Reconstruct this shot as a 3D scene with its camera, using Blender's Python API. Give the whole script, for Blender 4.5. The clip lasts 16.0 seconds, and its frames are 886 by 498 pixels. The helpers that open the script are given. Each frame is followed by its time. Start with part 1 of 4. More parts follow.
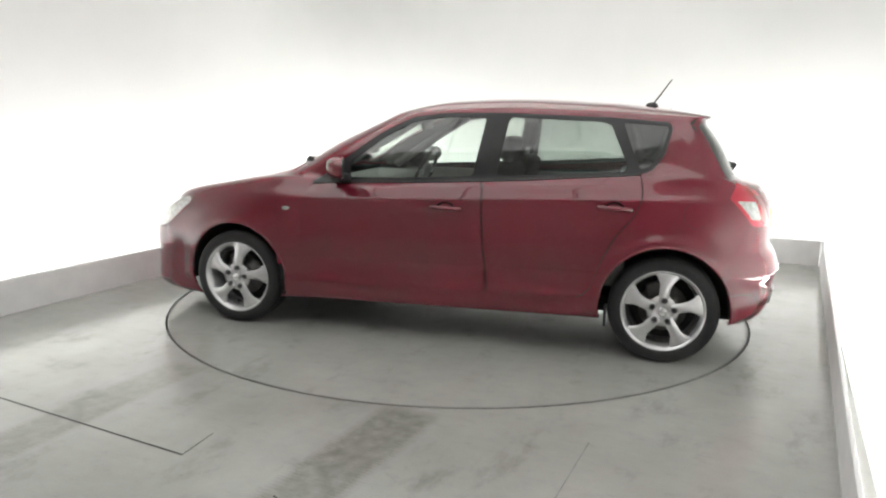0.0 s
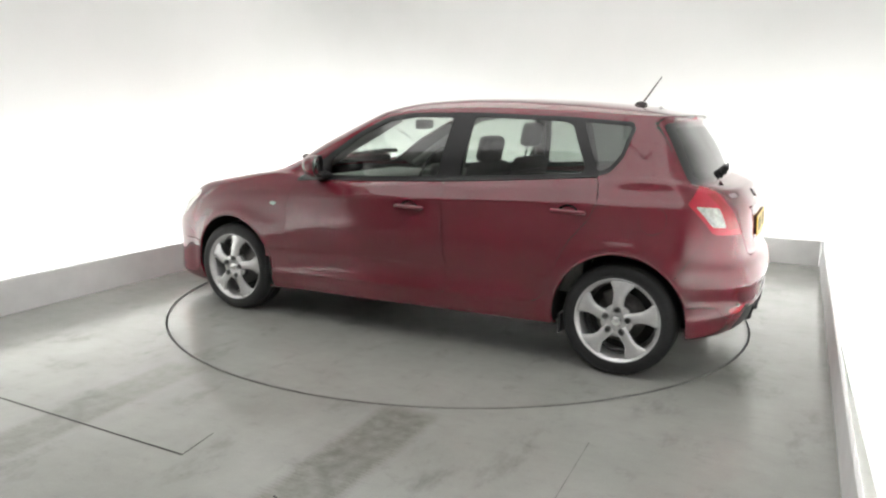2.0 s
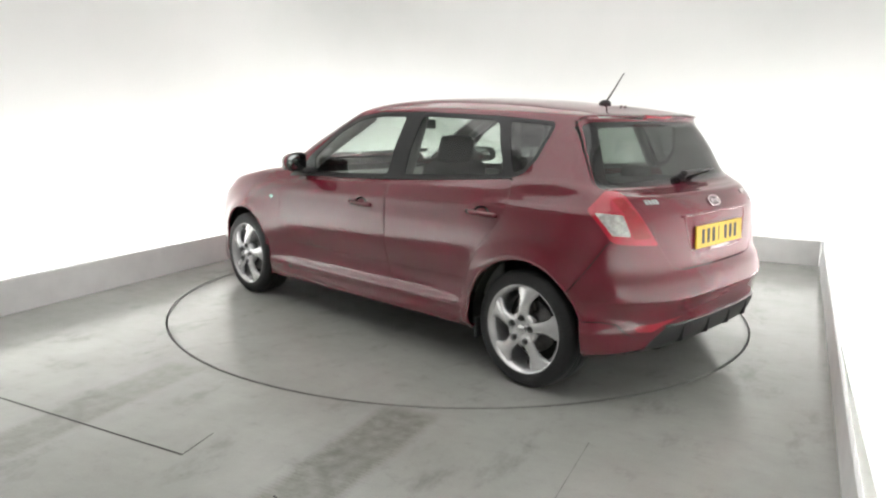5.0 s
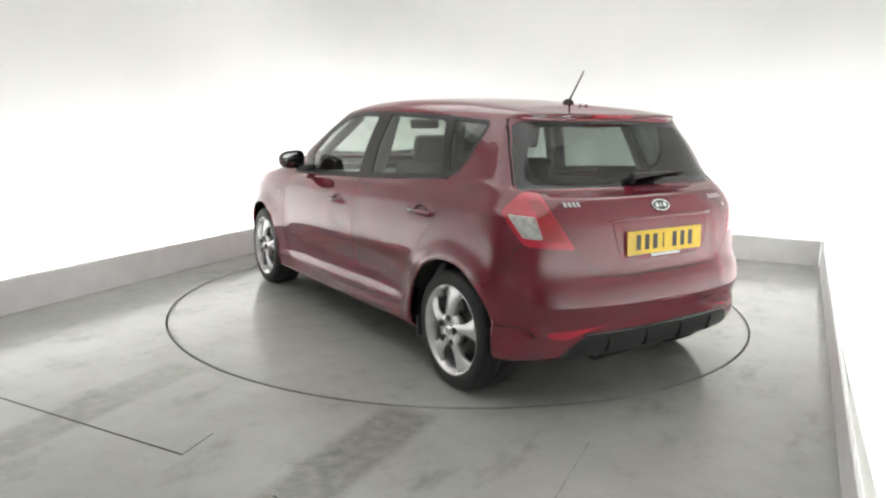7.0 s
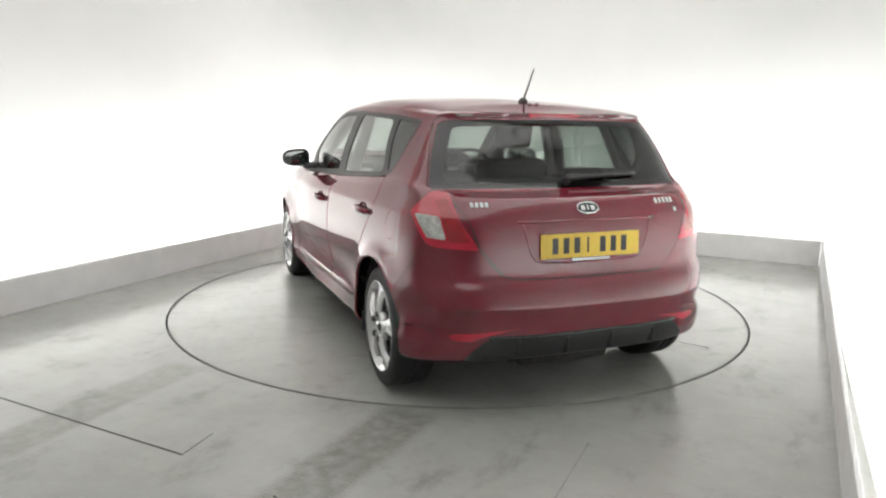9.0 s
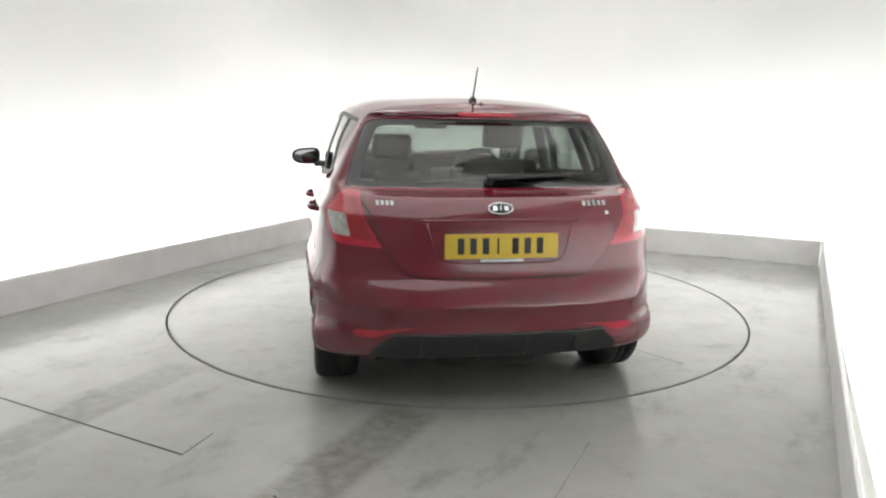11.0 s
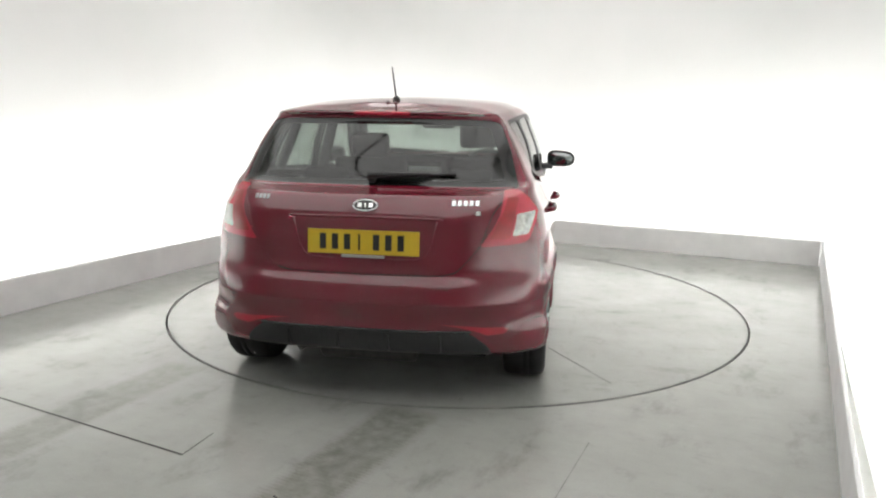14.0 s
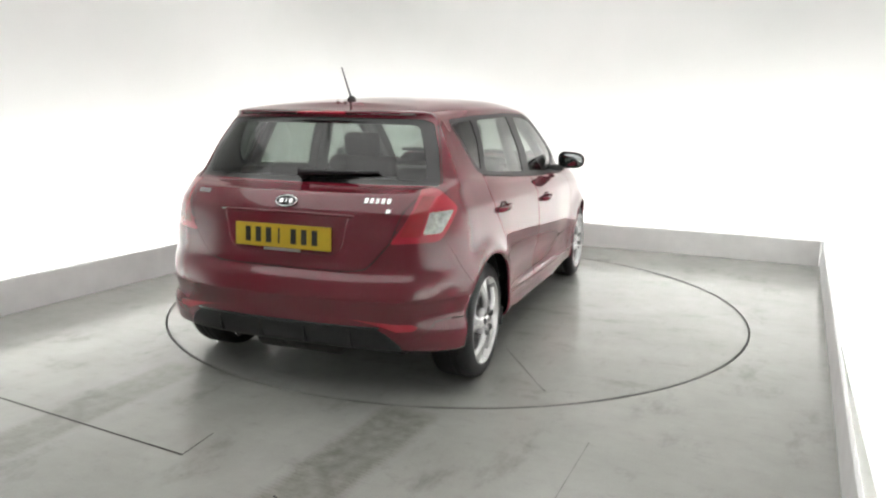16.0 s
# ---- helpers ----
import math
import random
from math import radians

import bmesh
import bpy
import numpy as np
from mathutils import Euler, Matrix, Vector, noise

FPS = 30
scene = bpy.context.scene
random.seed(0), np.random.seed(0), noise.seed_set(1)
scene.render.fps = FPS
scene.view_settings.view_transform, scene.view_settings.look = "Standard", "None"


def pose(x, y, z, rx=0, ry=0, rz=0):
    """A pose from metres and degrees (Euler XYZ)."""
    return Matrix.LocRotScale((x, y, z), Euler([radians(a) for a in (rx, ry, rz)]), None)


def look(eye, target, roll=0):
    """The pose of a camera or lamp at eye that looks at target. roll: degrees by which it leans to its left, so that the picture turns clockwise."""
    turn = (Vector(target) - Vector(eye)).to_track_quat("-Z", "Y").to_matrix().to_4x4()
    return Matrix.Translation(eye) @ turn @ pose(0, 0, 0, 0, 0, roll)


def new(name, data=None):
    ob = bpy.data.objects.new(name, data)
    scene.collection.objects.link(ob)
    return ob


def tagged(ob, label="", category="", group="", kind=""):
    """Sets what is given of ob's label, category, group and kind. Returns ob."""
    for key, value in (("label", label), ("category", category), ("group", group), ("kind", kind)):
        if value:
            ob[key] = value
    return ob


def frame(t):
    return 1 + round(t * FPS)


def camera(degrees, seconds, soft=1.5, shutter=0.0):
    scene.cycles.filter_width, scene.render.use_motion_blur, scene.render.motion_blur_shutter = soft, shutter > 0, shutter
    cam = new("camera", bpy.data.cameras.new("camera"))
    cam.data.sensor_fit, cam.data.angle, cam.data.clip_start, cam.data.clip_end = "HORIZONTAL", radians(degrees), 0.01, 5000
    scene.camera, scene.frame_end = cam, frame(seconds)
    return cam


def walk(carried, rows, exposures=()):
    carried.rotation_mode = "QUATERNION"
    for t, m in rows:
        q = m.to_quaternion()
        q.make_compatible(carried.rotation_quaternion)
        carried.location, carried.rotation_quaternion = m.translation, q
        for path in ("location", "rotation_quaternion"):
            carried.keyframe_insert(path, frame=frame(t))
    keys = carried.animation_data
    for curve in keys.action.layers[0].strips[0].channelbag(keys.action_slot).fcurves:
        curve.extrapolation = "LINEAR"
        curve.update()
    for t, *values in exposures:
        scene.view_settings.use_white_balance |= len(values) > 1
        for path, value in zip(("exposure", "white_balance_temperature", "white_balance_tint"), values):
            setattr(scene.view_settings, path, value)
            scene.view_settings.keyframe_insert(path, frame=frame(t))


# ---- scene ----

# ---- camera: fixed on its stand inside the studio ----
cam = camera(64.0, 16.0, soft=2.2)
EYE = look((2.117, -4.723, 1.362), (0.019, -0.282, 0.426), 0.81)
walk(cam, [(0.0, EYE), (16.0, EYE)])

# ---- world and light: a closed white booth lit by cove strips behind low upstands and by added ceiling panels out of view ----
world = bpy.data.worlds.new("world")
scene.world = world
world.use_nodes = True
world.node_tree.nodes["Background"].inputs[0].default_value = (0.5, 0.52, 0.55, 1)
world.node_tree.nodes["Background"].inputs[1].default_value = 0.05
scene.view_settings.exposure = 0.0
COVE, PANEL = 25.5, 0.95        # radiance of the strips and the ceiling panels

# plan of the booth, metres, origin at the turntable's centre
XL, XR, YB = -2.46, 2.52, 2.68     # inner faces of the upstands
KERB_H, KERB_T = 0.24, 0.018
WL, WR, WB = XL - 0.65, XR + 0.65, YB + 0.75   # walls behind them
Y0, ROOM_H = -7.5, 3.6
DISC_R = 2.035
TURN0, TURN_RATE = 189.35, -5.873   # heading of the car, degrees and degrees a second
CAR_X, CAR_Y = -0.128, 0.178         # the car stands a little off the turntable's centre

# ---- materials ----
def nodes_of(name):
    m = bpy.data.materials.new(name)
    m.use_nodes = True
    nt = m.node_tree
    return m, nt, nt.nodes["Principled BSDF"]


def tex(nt, kind, scale, detail=4.0, rough=0.55, space="Object", stretch=None):
    co = nt.nodes.new("ShaderNodeTexCoord")
    n = nt.nodes.new(kind)
    n.inputs["Scale"].default_value = scale
    if kind == "ShaderNodeTexNoise":
        n.inputs["Detail"].default_value = detail
        n.inputs["Roughness"].default_value = rough
    if stretch:
        mp = nt.nodes.new("ShaderNodeMapping")
        mp.inputs["Scale"].default_value = stretch
        nt.links.new(co.outputs[space], mp.inputs[0])
        nt.links.new(mp.outputs[0], n.inputs["Vector"])
    else:
        nt.links.new(co.outputs[space], n.inputs["Vector"])
    return n


def ramp(nt, src, stops):
    r = nt.nodes.new("ShaderNodeValToRGB")
    el = r.color_ramp.elements
    while len(el) < len(stops):
        el.new(0.5)
    for e, (p, c) in zip(el, stops):
        e.position = p
        e.color = (c, c, c, 1) if not hasattr(c, "__len__") else (*c, 1)
    nt.links.new(src, r.inputs[0])
    return r


def mix(nt, fac, a, b, mode="MIX"):
    m = nt.nodes.new("ShaderNodeMix")
    m.data_type, m.blend_type = "RGBA", mode
    for sock, v in ((m.inputs[0], fac), (m.inputs[6], a), (m.inputs[7], b)):
        if hasattr(v, "is_linked"):
            nt.links.new(v, sock)
        else:
            sock.default_value = v
    return m.outputs[2]


def bump(nt, bsdf, src, strength, dist):
    b = nt.nodes.new("ShaderNodeBump")
    b.inputs["Strength"].default_value, b.inputs["Distance"].default_value = strength, dist
    nt.links.new(src, b.inputs["Height"])
    nt.links.new(b.outputs[0], bsdf.inputs["Normal"])


def plain(name, col, rough, metal=0.0, var=0.06, scale=30.0, coat=0.0, bumps=0.0):
    """A surface of one colour with a slight mottling and a grain."""
    m, nt, b = nodes_of(name)
    n = tex(nt, "ShaderNodeTexNoise", scale)
    lo, hi = [c * (1 - var) for c in col], [min(1, c * (1 + var)) for c in col]
    r = ramp(nt, n.outputs["Fac"], [(0.3, lo), (0.7, hi)])
    nt.links.new(r.outputs[0], b.inputs["Base Color"])
    b.inputs["Roughness"].default_value, b.inputs["Metallic"].default_value = rough, metal
    b.inputs["Coat Weight"].default_value = coat
    b.inputs["Coat Roughness"].default_value = 0.04
    if bumps:
        bump(nt, b, n.outputs["Fac"], bumps, 0.002)
    return m


def paint_red():
    """Dark red metallic paint under clear lacquer, with fine flake."""
    m, nt, b = nodes_of("red_paint")
    fl = tex(nt, "ShaderNodeTexNoise", 900.0, 1.0)
    big = tex(nt, "ShaderNodeTexNoise", 1.6, 3.0)
    r1 = ramp(nt, fl.outputs["Fac"], [(0.35, (0.135, 0.009, 0.020)), (0.7, (0.182, 0.0135, 0.029))])
    r2 = ramp(nt, big.outputs["Fac"], [(0.35, 0.93), (0.65, 1.0)])
    nt.links.new(mix(nt, 1.0, r1.outputs[0], r2.outputs[0], "MULTIPLY"), b.inputs["Base Color"])
    b.inputs["Metallic"].default_value = 0.0
    b.inputs["Specular IOR Level"].default_value = 0.0
    b.inputs["Roughness"].default_value = 0.34
    b.inputs["Coat Weight"].default_value = 1.0
    b.inputs["Coat Roughness"].default_value = 0.0
    b.inputs["Coat IOR"].default_value = 1.80
    return m


def glass(name, tint, gloss=0.06):
    m, nt, b = nodes_of(name)
    out = nt.nodes["Material Output"]
    nt.nodes.remove(b)
    t = nt.nodes.new("ShaderNodeBsdfTransparent")
    t.inputs[0].default_value = (*tint, 1)
    g = nt.nodes.new("ShaderNodeBsdfGlossy")
    g.inputs["Roughness"].default_value = 0.02
    lw = nt.nodes.new("ShaderNodeLayerWeight")
    lw.inputs[0].default_value = 0.5
    pw = nt.nodes.new("ShaderNodeMath")
    pw.operation, pw.inputs[1].default_value = "POWER", 4.0
    nt.links.new(lw.outputs["Facing"], pw.inputs[0])
    fr = nt.nodes.new("ShaderNodeMapRange")
    fr.inputs[3].default_value, fr.inputs[4].default_value = gloss, 0.95
    nt.links.new(pw.outputs[0], fr.inputs[0])
    mx = nt.nodes.new("ShaderNodeMixShader")
    nt.links.new(fr.outputs[0], mx.inputs[0])
    nt.links.new(t.outputs[0], mx.inputs[1])
    nt.links.new(g.outputs[0], mx.inputs[2])
    nt.links.new(mx.outputs[0], out.inputs[0])
    return m


def glow(name, col, strength):
    m, nt, b = nodes_of(name)
    b.inputs["Base Color"].default_value = (0.8, 0.8, 0.8, 1)
    b.inputs["Emission Color"].default_value = (*col, 1)
    b.inputs["Emission Strength"].default_value = strength
    return m


def concrete(name, tracks):
    """Sealed grey concrete: cloudy, stained, polished by wear; tracks: dark bands left by tyres, as (x, y, angle, width, strength)."""
    m, nt, b = nodes_of(name)
    cloud = tex(nt, "ShaderNodeTexNoise", 0.8, 5.0, 0.55)
    blot = tex(nt, "ShaderNodeTexNoise", 3.2, 4.0, 0.55)
    stain = tex(nt, "ShaderNodeTexNoise", 2.3, 6.0, 0.65, stretch=(1.6, 0.8, 1.0))
    grit = tex(nt, "ShaderNodeTexNoise", 140.0, 3.0)
    c0 = ramp(nt, cloud.outputs["Fac"], [(0.2, (0.338, 0.345, 0.323)), (0.8, (0.452, 0.455, 0.432))])
    c1 = ramp(nt, blot.outputs["Fac"], [(0.2, 0.93), (0.8, 1.0)])
    c3 = ramp(nt, stain.outputs["Fac"], [(0.26, 0.55), (0.43, 0.95), (0.6, 1.0)])
    c2 = ramp(nt, grit.outputs["Fac"], [(0.3, 0.93), (0.7, 1.0)])
    col = mix(nt, 1.0, c0.outputs[0], c1.outputs[0], "MULTIPLY")
    col = mix(nt, 0.8, col, c3.outputs[0], "MULTIPLY")
    col = mix(nt, 1.0, col, c2.outputs[0], "MULTIPLY")
    dirt = tex(nt, "ShaderNodeTexNoise", 7.5, 6.0, 0.7, stretch=(1.0, 1.8, 1.0))
    c4 = ramp(nt, dirt.outputs["Fac"], [(0.28, 0.60), (0.42, 0.93), (0.6, 1.0)])
    col = mix(nt, 0.45, col, c4.outputs[0], "MULTIPLY")
    for x, y, ang, width, strength in tracks:
        co = nt.nodes.new("ShaderNodeTexCoord")
        mp = nt.nodes.new("ShaderNodeMapping")
        mp.vector_type = "TEXTURE"
        mp.inputs["Location"].default_value = (x, y, 0)
        mp.inputs["Rotation"].default_value = (0, 0, radians(ang))
        nt.links.new(co.outputs["Object"], mp.inputs[0])
        sep = nt.nodes.new("ShaderNodeSeparateXYZ")
        nt.links.new(mp.outputs[0], sep.inputs[0])
        ab = nt.nodes.new("ShaderNodeMath")
        ab.operation = "ABSOLUTE"
        nt.links.new(sep.outputs[1], ab.inputs[0])
        across = nt.nodes.new("ShaderNodeMapRange")
        across.inputs[1].default_value, across.inputs[2].default_value = width * 0.5, width * 0.34
        nt.links.new(ab.outputs[0], across.inputs[0])
        along = nt.nodes.new("ShaderNodeMapRange")
        along.inputs[1].default_value, along.inputs[2].default_value = -0.02, 0.06
        nt.links.new(sep.outputs[0], along.inputs[0])
        wear = nt.nodes.new("ShaderNodeTexNoise")
        wear.inputs["Scale"].default_value, wear.inputs["Detail"].default_value = 16.0, 5.0
        nt.links.new(mp.outputs[0], wear.inputs["Vector"])
        wr = ramp(nt, wear.outputs["Fac"], [(0.32, 0.45), (0.66, 1.0)])
        # tread blocks: short bars across the band, clearer towards its edges
        tread = nt.nodes.new("ShaderNodeTexWave")
        tread.bands_direction = "X"
        tread.inputs["Scale"].default_value, tread.inputs["Distortion"].default_value = 15.0, 5.0
        tread.inputs["Detail"].default_value, tread.inputs["Detail Scale"].default_value = 2.0, 3.0
        nt.links.new(mp.outputs[0], tread.inputs["Vector"])
        edge = nt.nodes.new("ShaderNodeMapRange")
        edge.inputs[1].default_value, edge.inputs[2].default_value = width * 0.24, width * 0.44
        edge.inputs[3].default_value, edge.inputs[4].default_value = 0.10, 0.60
        nt.links.new(ab.outputs[0], edge.inputs[0])
        bars = mix(nt, edge.outputs[0], wr.outputs[0], tread.outputs["Color"], "MULTIPLY")
        p1 = nt.nodes.new("ShaderNodeMath")
        p1.operation = "MULTIPLY"
        nt.links.new(across.outputs[0], p1.inputs[0])
        nt.links.new(along.outputs[0], p1.inputs[1])
        p2 = nt.nodes.new("ShaderNodeMath")
        p2.operation = "MULTIPLY"
        nt.links.new(p1.outputs[0], p2.inputs[0])
        nt.links.new(bars, p2.inputs[1])
        p3 = nt.nodes.new("ShaderNodeMath")
        p3.operation, p3.inputs[1].default_value = "MULTIPLY", strength
        nt.links.new(p2.outputs[0], p3.inputs[0])
        col = mix(nt, p3.outputs[0], col, (0.12, 0.118, 0.092, 1))
    nt.links.new(col, b.inputs["Base Color"])
    rr = ramp(nt, blot.outputs["Fac"], [(0.25, 0.13), (0.75, 0.24)])
    nt.links.new(rr.outputs[0], b.inputs["Roughness"])
    bump(nt, b, grit.outputs["Fac"], 0.10, 0.002)
    return m


def wall_white(name):
    m, nt, b = nodes_of(name)
    big = tex(nt, "ShaderNodeTexNoise", 0.7, 3.0)
    fine = tex(nt, "ShaderNodeTexNoise", 60.0, 3.0)
    r = ramp(nt, big.outputs["Fac"], [(0.3, (0.77, 0.78, 0.765)), (0.7, (0.82, 0.82, 0.81))])
    nt.links.new(r.outputs[0], b.inputs["Base Color"])
    b.inputs["Roughness"].default_value = 0.7
    bump(nt, b, fine.outputs["Fac"], 0.06, 0.002)
    return m


RED = paint_red()
CONCRETE = concrete("sealed_concrete", [(0.672, -1.95, -91.1, 0.34, 0.62), (-0.70, -1.97, -87.8, 0.30, 0.42), (0.10, -2.0, -95, 0.5, 0.10)])
DISC = concrete("disc_concrete", [])
WHITE = wall_white("white_wall_paint")
KERB = plain("upstand_paint", (0.82, 0.82, 0.815), 0.5, var=0.05, scale=5, bumps=0.05)
DARKWALL = plain("grey_wall", (0.55, 0.55, 0.54), 0.7, var=0.06, scale=2)
CEIL = plain("ceiling_paint", (0.75, 0.75, 0.74), 0.8, var=0.04, scale=2)
STRIP = glow("cove_strip", (1.0, 0.995, 0.975), COVE)
PANELGLOW = glow("panel_diffuser", (1.0, 0.99, 0.97), PANEL)
BLACK = plain("black_plastic", (0.018, 0.018, 0.019), 0.45, var=0.15, scale=60, bumps=0.1)
GLOSSBLACK = plain("gloss_black", (0.010, 0.010, 0.011), 0.12, var=0.1, coat=0.5)
RUBBER = plain("tyre_rubber", (0.014, 0.014, 0.015), 0.65, var=0.25, scale=90, bumps=0.2)
ALLOY = plain("silver_alloy", (0.72, 0.72, 0.73), 0.26, 0.70, var=0.06, scale=25, coat=0.4)
PIPE = plain("dark_steel", (0.05, 0.048, 0.045), 0.55, 0.4, var=0.3)
STEEL = plain("brake_steel", (0.14, 0.135, 0.13), 0.45, 0.8, var=0.2, scale=40)
MIRRORGLASS = plain("mirror_glass", (0.30, 0.32, 0.32), 0.05, 1.0, var=0.02)
CHROME = plain("chrome", (0.80, 0.80, 0.81), 0.08, 1.0, var=0.02)
GREYBAR = plain("grey_lettering", (0.45, 0.45, 0.47), 0.3, 0.6)
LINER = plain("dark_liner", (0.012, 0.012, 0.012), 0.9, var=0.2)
FABRIC = plain("dark_seat_cloth", (0.040, 0.040, 0.043), 0.9, var=0.3, scale=150, bumps=0.3)
TRIMGREY = plain("grey_interior_trim", (0.23, 0.23, 0.225), 0.7, var=0.1, scale=80)
YELLOW = plain("yellow_plate", (0.62, 0.425, 0.030), 0.35, var=0.04)
DARKRED = plain("dark_red_lens", (0.30, 0.010, 0.018), 0.15, var=0.15, scale=20, coat=1.0)
EDGE = plain("worn_edge_steel", (0.20, 0.20, 0.19), 0.5, 0.2, var=0.35, scale=3)
REDLENS = plain("red_lens", (0.44, 0.012, 0.032), 0.08, var=0.1, scale=12, coat=1.0)
CLEARLENS = plain("clear_lens", (0.52, 0.51, 0.49), 0.12, 0.3, var=0.35, scale=40, coat=1.0)
FAINT = plain("worn_joint", (0.20, 0.20, 0.19), 0.8, var=0.4, scale=6)
SEAM = plain("seam_dirt", (0.035, 0.034, 0.032), 0.9, var=0.3)
FRAMEBLACK = plain("frame_black", (0.016, 0.016, 0.017), 0.38, var=0.1)
GLASS = glass("window_glass", (0.74, 0.80, 0.76), 0.14)
DARKGLASS = glass("tinted_glass", (0.46, 0.51, 0.475), 0.11)
REARGLASS = glass("rear_tinted_glass", (0.27, 0.31, 0.285), 0.085)
PRIVACY = glass("privacy_glass", (0.10, 0.115, 0.108), 0.10)

# ---- helpers of this scene ----
def finish(bm, name, mat, smooth=False, recalc=True):
    if recalc:
        bmesh.ops.recalc_face_normals(bm, faces=bm.faces)
    me = bpy.data.meshes.new(name)
    bm.to_mesh(me)
    bm.free()
    for mm in (mat if isinstance(mat, (list, tuple)) else [mat]):
        me.materials.append(mm)
    if smooth:
        me.polygons.foreach_set("use_smooth", [True] * len(me.polygons))
    return me


def part(name, bm, mat, parent, label="", smooth=False, at=None, recalc=True):
    ob = new(name, finish(bm, name, mat, smooth, recalc))
    ob.parent = parent
    if at is not None:
        ob.matrix_basis = at
    return tagged(ob, label)


def thing(name, bm, mat, label, category, kind="", smooth=False, group="", recalc=True):
    return tagged(new(name, finish(bm, name, mat, smooth, recalc)), label, category, group, kind)


def empty(name, m, label, category, group=""):
    ob = new(name)
    ob.empty_display_size = 0.2
    ob.matrix_basis = m
    return tagged(ob, label, category, group)


def box(x0, x1, y0, y1, z0, z1, bev=0.0, seg=2):
    bm = bmesh.new()
    bmesh.ops.create_cube(bm, size=1.0)
    bmesh.ops.transform(bm, matrix=Matrix.LocRotScale(((x0 + x1) / 2, (y0 + y1) / 2, (z0 + z1) / 2), None, (x1 - x0, y1 - y0, z1 - z0)), verts=bm.verts)
    if bev:
        bmesh.ops.bevel(bm, geom=bm.edges[:], offset=bev, segments=seg, affect="EDGES", profile=0.5)
    return bm


def lathe(profile, steps, axis="Y"):
    """A body of revolution about Y from (radius, y) pairs."""
    bm = bmesh.new()
    rings = []
    for r, y in profile:
        rings.append([bm.verts.new((r * math.cos(2 * math.pi * k / steps), y, r * math.sin(2 * math.pi * k / steps))) for k in range(steps)])
    for a, b in zip(rings, rings[1:]):
        for k in range(steps):
            bm.faces.new((a[k], a[(k + 1) % steps], b[(k + 1) % steps], b[k]))
    return bm


def prism(poly, y0, y1, plane="XZ", bev=0.0):
    """A flat slab with the outline poly, between y0 and y1 along the third axis."""
    bm = bmesh.new()
    def p(a, b, c):
        return (a, c, b) if plane == "XZ" else ((c, a, b) if plane == "YZ" else (a, b, c))
    lo = [bm.verts.new(p(a, b, y0)) for a, b in poly]
    hi = [bm.verts.new(p(a, b, y1)) for a, b in poly]
    bm.faces.new(lo)
    bm.faces.new(hi[::-1])
    n = len(poly)
    for k in range(n):
        bm.faces.new((lo[k], hi[k], hi[(k + 1) % n], lo[(k + 1) % n]))
    if bev:
        bmesh.ops.recalc_face_normals(bm, faces=bm.faces)
        bmesh.ops.bevel(bm, geom=bm.edges[:], offset=bev, segments=2, affect="EDGES", profile=0.5)
    return bm


def tube(points, radius, steps=8, closed=False):
    """A round bar along points; radius a number or one per point."""
    bm = bmesh.new()
    pts = [Vector(p) for p in points]
    n = len(pts)
    rings = []
    for i, p in enumerate(pts):
        a = pts[(i - 1) % n] if closed or i else pts[0]
        b = pts[(i + 1) % n] if closed or i < n - 1 else pts[-1]
        d = (b - a).normalized()
        side = d.cross(Vector((0, 0, 1)))
        side = side.normalized() if side.length > 1e-3 else Vector((1, 0, 0))
        up = side.cross(d)
        r = radius[i] if hasattr(radius, "__len__") else radius
        rings.append([bm.verts.new(p + r * (math.cos(2 * math.pi * k / steps) * side + math.sin(2 * math.pi * k / steps) * up)) for k in range(steps)])
    pairs = list(zip(rings, rings[1:])) + ([(rings[-1], rings[0])] if closed else [])
    for a, b in pairs:
        for k in range(steps):
            bm.faces.new((a[k], a[(k + 1) % steps], b[(k + 1) % steps], b[k]))
    if not closed:
        bm.faces.new(rings[0][::-1])
        bm.faces.new(rings[-1])
    return bm


def add(bm, other):
    """Joins other into bm."""
    me = bpy.data.meshes.new("joined")
    other.to_mesh(me)
    other.free()
    bm.from_mesh(me)
    bpy.data.meshes.remove(me)
    return bm

# ---- the booth ----
def wall_run(name, plan, h, mat, label):
    """A wall of thickness 0.12 along plan (its inner face), z from 0 to h."""
    bm = bmesh.new()
    pts = [Vector((*p, 0)) for p in plan]
    rows = []
    for i, p in enumerate(pts):
        d = (pts[min(i + 1, len(pts) - 1)] - pts[max(i - 1, 0)]).normalized()
        o = Vector((-d.y, d.x, 0))
        rows.append([bm.verts.new(q) for q in (p, p + o * 0.12, p + o * 0.12 + Vector((0, 0, h)), p + Vector((0, 0, h)))])
    for a, b in zip(rows, rows[1:]):
        for k in range(4):
            bm.faces.new((a[k], b[k], b[(k + 1) % 4], a[(k + 1) % 4]))
    bm.faces.new(rows[0])
    bm.faces.new(rows[-1][::-1])
    ob = thing(name, bm, mat, label, "wall", "structure", smooth=True)
    return ob


def corner(cx, cy, r, a0, a1, n=14):
    return [(cx + r * math.cos(radians(a0 + (a1 - a0) * k / n)), cy + r * math.sin(radians(a0 + (a1 - a0) * k / n))) for k in range(n + 1)]


